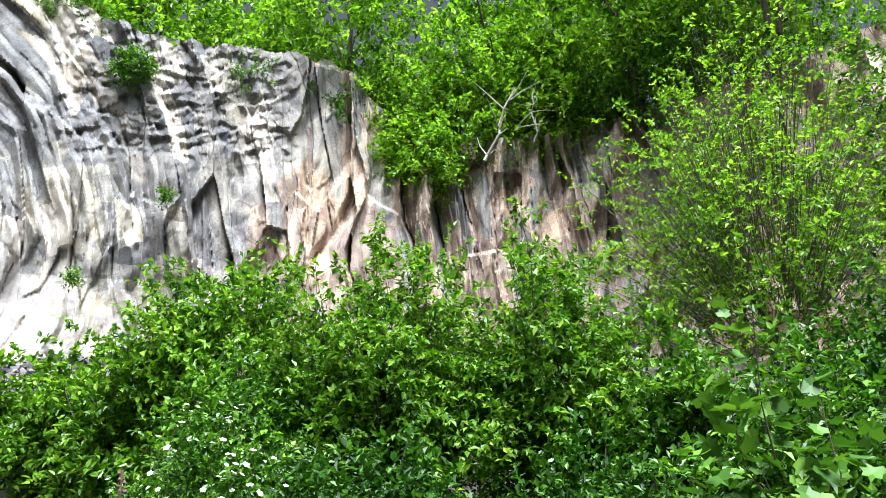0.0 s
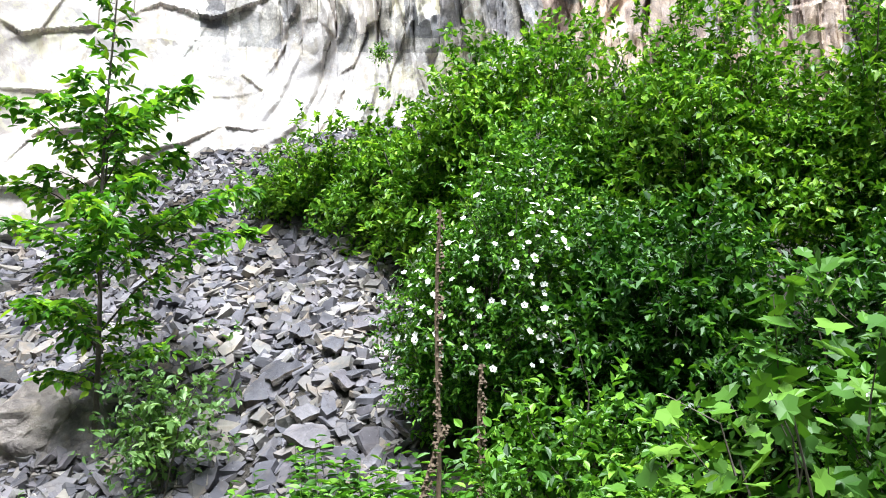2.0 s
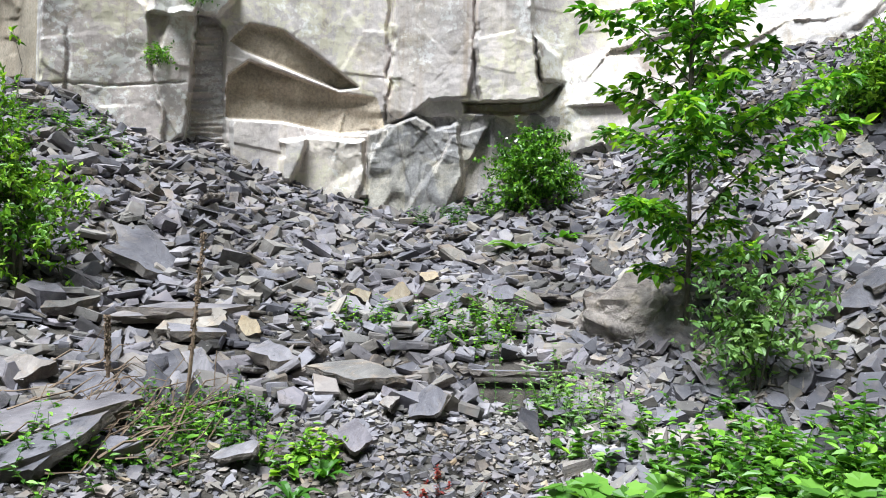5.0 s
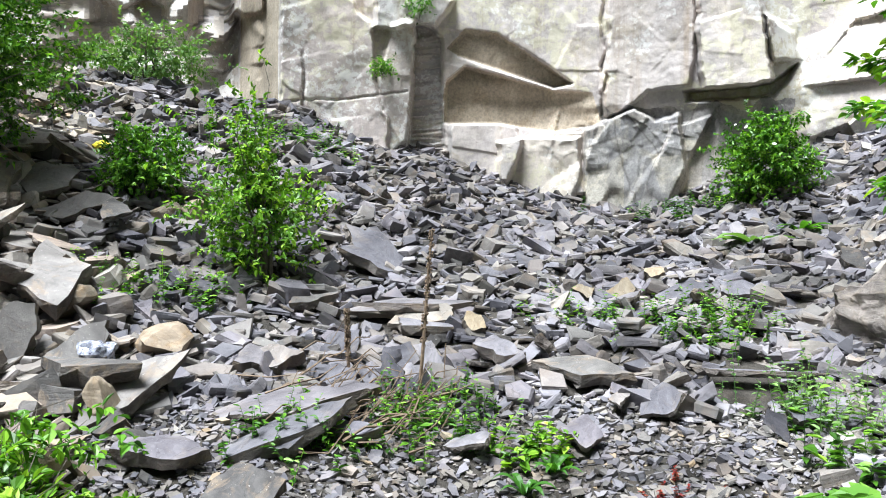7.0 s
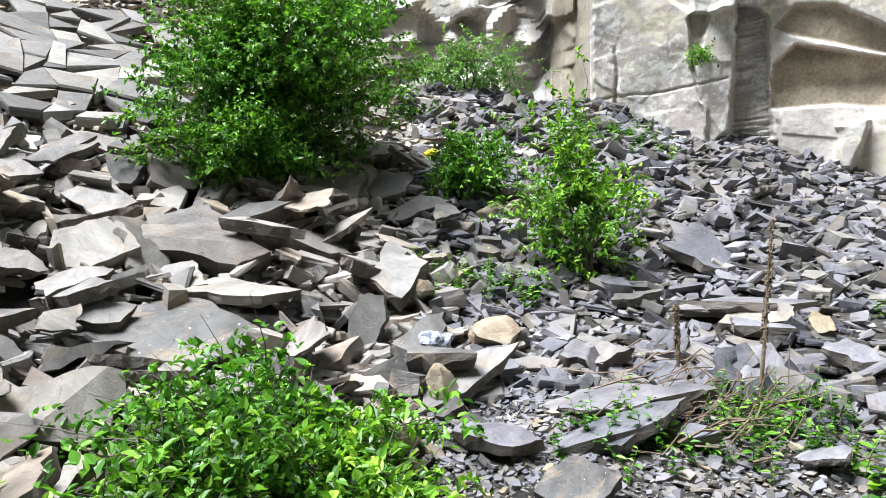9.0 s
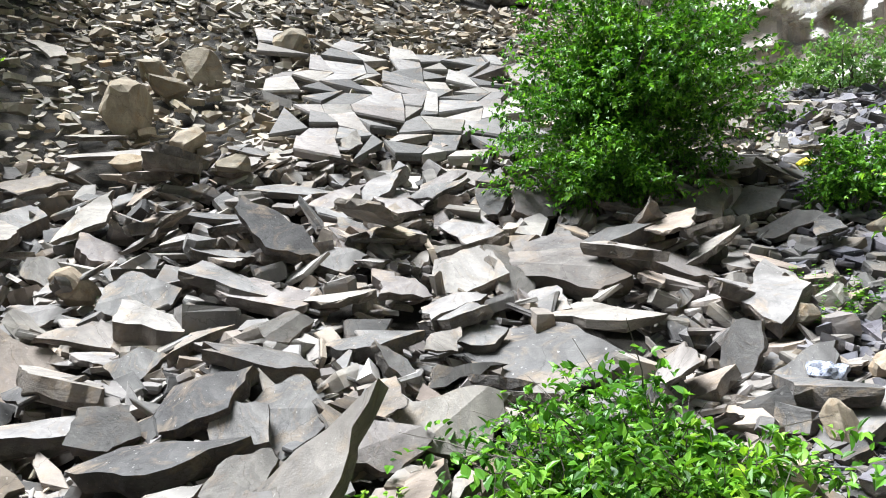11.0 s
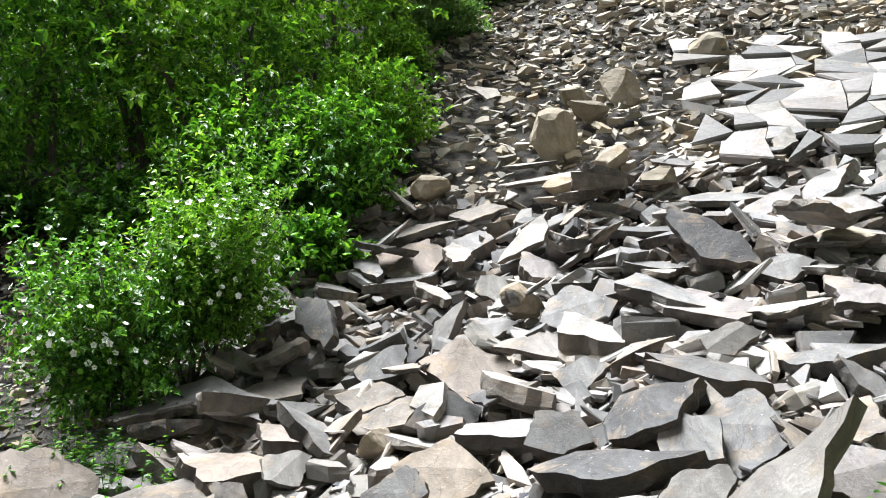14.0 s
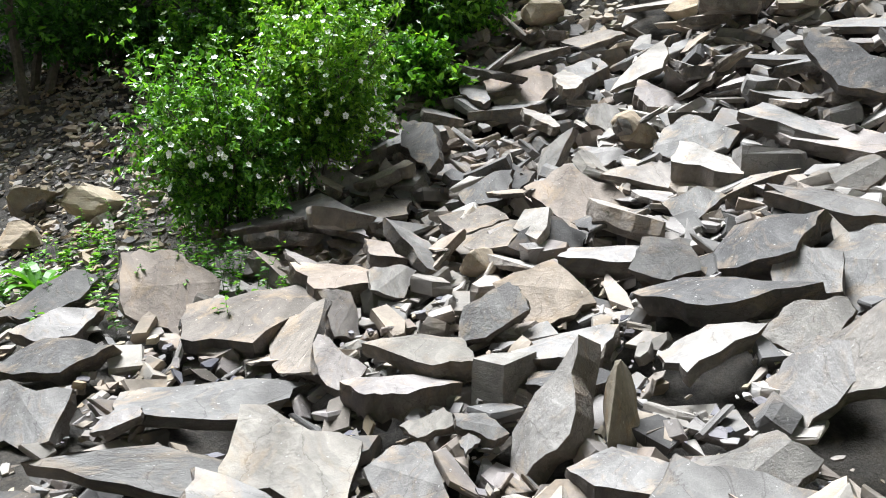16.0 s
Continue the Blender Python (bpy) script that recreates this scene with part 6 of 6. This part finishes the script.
dead_branch("dead_branch", polar(-7.2, 14.6, 9.6), (0.9, 0.1, 1.8), 10, 0.035, 1, "bleached dead branch hanging over the cliff's crest")
dead_branch("dead_branch", polar(-11.5, 14.7, 9.9), (0.2, 0.1, 1.4), 12, 0.02, 2, "bleached dead twigs at the cliff's crest")
dead_branch("dead_branch", polar(26, 14.4, 13.0), (-0.6, 0.1, 0.6), 6, 0.02, 3, "grey dead twigs on the crest")


def rosette(az, r, n, length, mat, seed, label, rise=0.8):
    """A plant of long arching leaves from one root."""
    rng = np.random.RandomState(seed)
    thing = empty("leafy_plant", on_ground(az, r), label, "plant")
    for k in range(n):
        a, e, ln = k * 2.4 + rng.uniform(-0.3, 0.3), rise * rng.uniform(0.5, 1.3), length * rng.uniform(0.6, 1.1)
        h, side = Vector((math.cos(a), math.sin(a), 0)), Vector((-math.sin(a), math.cos(a), 0))
        V, F = [], []
        for i, u in enumerate(np.linspace(0, 1, 7)):
            wide = ln * 0.11 * math.sin(math.pi * min(1, 0.12 + 0.88 * u)) + 0.002
            c = h * ln * u * 0.85 + Vector((0, 0, ln * (e * u - 0.75 * e * u * u)))
            V += [c + side * wide + Vector((0, 0, wide * 0.4)), c, c - side * wide + Vector((0, 0, wide * 0.4))]
            if i:
                o = 3 * i
                F += [(o - 3, o - 2, o + 1, o), (o - 2, o - 1, o + 2, o + 1)]
        mesh_arrays("leaf", [tuple(v) for v in V], F, mat, thing)
    return thing


rosette(54.5, 8.6, 11, 0.55, LEAF_PALE, 1, "pale long-leaved rosette plant on the scree")
rosette(51.5, 8.9, 9, 0.45, LEAF_MID, 2, "green long-leaved rosette plant on the scree")
rosette(11.5, 4.05, 16, 0.6, LEAF_MID, 3, "long-leaved green plant beside the rose bush", 1.6)
rosette(8.5, 3.95, 14, 0.55, LEAF_MID, 4, "long-leaved green plant in the thicket's shade", 1.6)
rosette(68.6, 4.1, 9, 0.2, LEAF_DARK, 5, "upright green rosette plant on gravel", 1.5)
rosette(70.8, 3.9, 9, 0.2, LEAF_DARK, 6, "upright green rosette plant between stones", 1.5)
rosette(77.5, 3.55, 8, 0.2, LEAF_DARK, 7, "upright green rosette plant on gravel", 1.5)
rosette(-150.5 + 360, 5.6, 9, 0.35, LEAF_MID, 8, "long-leaved green plant on brown scree", 1.3)
rosette(188, 5.7, 12, 0.35, LEAF_MID, 9, "long-leaved green plant on brown scree", 1.3)
herb_patch("red_weeds", 60.3, 3.95, 0.22, 0.12, 9, 0.08, 0.03, LEAF_RED, 18, "low red-leaved weeds on gravel")
herb_patch("vine_seedlings", 50, 3.25, 0.5, 0.15, 9, 0.32, 0.16, LEAF_VINE, 19, "broad heart-shaped vine leaves over gravel", True)
herb_patch("weeds", 36, 4.6, 0.9, 0.5, 40, 0.32, 0.08, LEAF_MID, 21, "green weeds below a young tree")


def brush_heap(az, r, w, n, seed, label):
    """Fallen dry stems lying over one another."""
    rng = np.random.RandomState(seed)
    thing = empty("brush_heap", on_ground(az, r), label, "dead brush")
    o = thing.location
    for k in range(n):
        p = Vector((rng.normal(0, w * 0.4), rng.normal(0, w * 0.22), 0))
        a = radians(az) + rng.normal(0.35, 0.45)
        d = Vector((math.cos(a), math.sin(a), 0)) * rng.uniform(0.2, 0.55)
        pts = []
        for u in (-0.5, -0.15, 0.2, 0.5):
            q = p + d * u + Vector(rng.normal(0, 0.015, 3))
            q.z = gz(o.x + q.x, o.y + q.y) - o.z + 0.06 + 0.22 * rng.rand() * (0.6 + u)
            pts.append(q)
        tubes("stem", [(pts, rng.uniform(0.004, 0.010), 0.003)], STALK, thing, 4)
    return thing


brush_heap(83.5, 4.75, 1.0, 46, 1, "heap of dry brown fallen stems on slabs")
brush_heap(78.5, 4.6, 0.5, 22, 2, "dry brown stems round a dead stalk")
dry_stalk(20.5, 3.7, 0.75, (0.25, 0.05), 5)


# ---- litter ----
def crumpled_bag(az, r, dz, size, mat, seed, label):
    """A crushed plastic bag: folded, faceted skin."""
    bm = bmesh.new()
    bmesh.ops.create_icosphere(bm, subdivisions=3, radius=0.5)
    for v in bm.verts:
        k = 1 + 0.35 * noise.noise(v.co * 3.1 + Vector((seed, 0, 0))) + 0.2 * noise.noise(v.co * 8 + Vector((0, seed, 0)))
        v.co = v.co * k
        v.co.z *= 0.7
    ob = part("plastic_bag", bm, mat)
    ob.data.shade_flat()
    ob.matrix_basis = Matrix.Translation(on_ground(az, r, dz)) @ Matrix.Diagonal((size, size, size, 1))
    return tagged(ob, label, "litter")


crumpled_bag(100.2, 9.0, 0.16, 0.17, plain_mat("yellow_plastic", (0.7, 0.6, 0.02), (0.85, 0.75, 0.05), 8, 0.35), 1, "crumpled yellow plastic bag lying among slabs")
crumpled_bag(100.6, 5.4, 0.10, 0.24, plain_mat("dark_blue_plastic", (0.01, 0.012, 0.04), (0.5, 0.52, 0.6), 9, 0.25), 2, "crumpled dark blue and white plastic bag between stones")
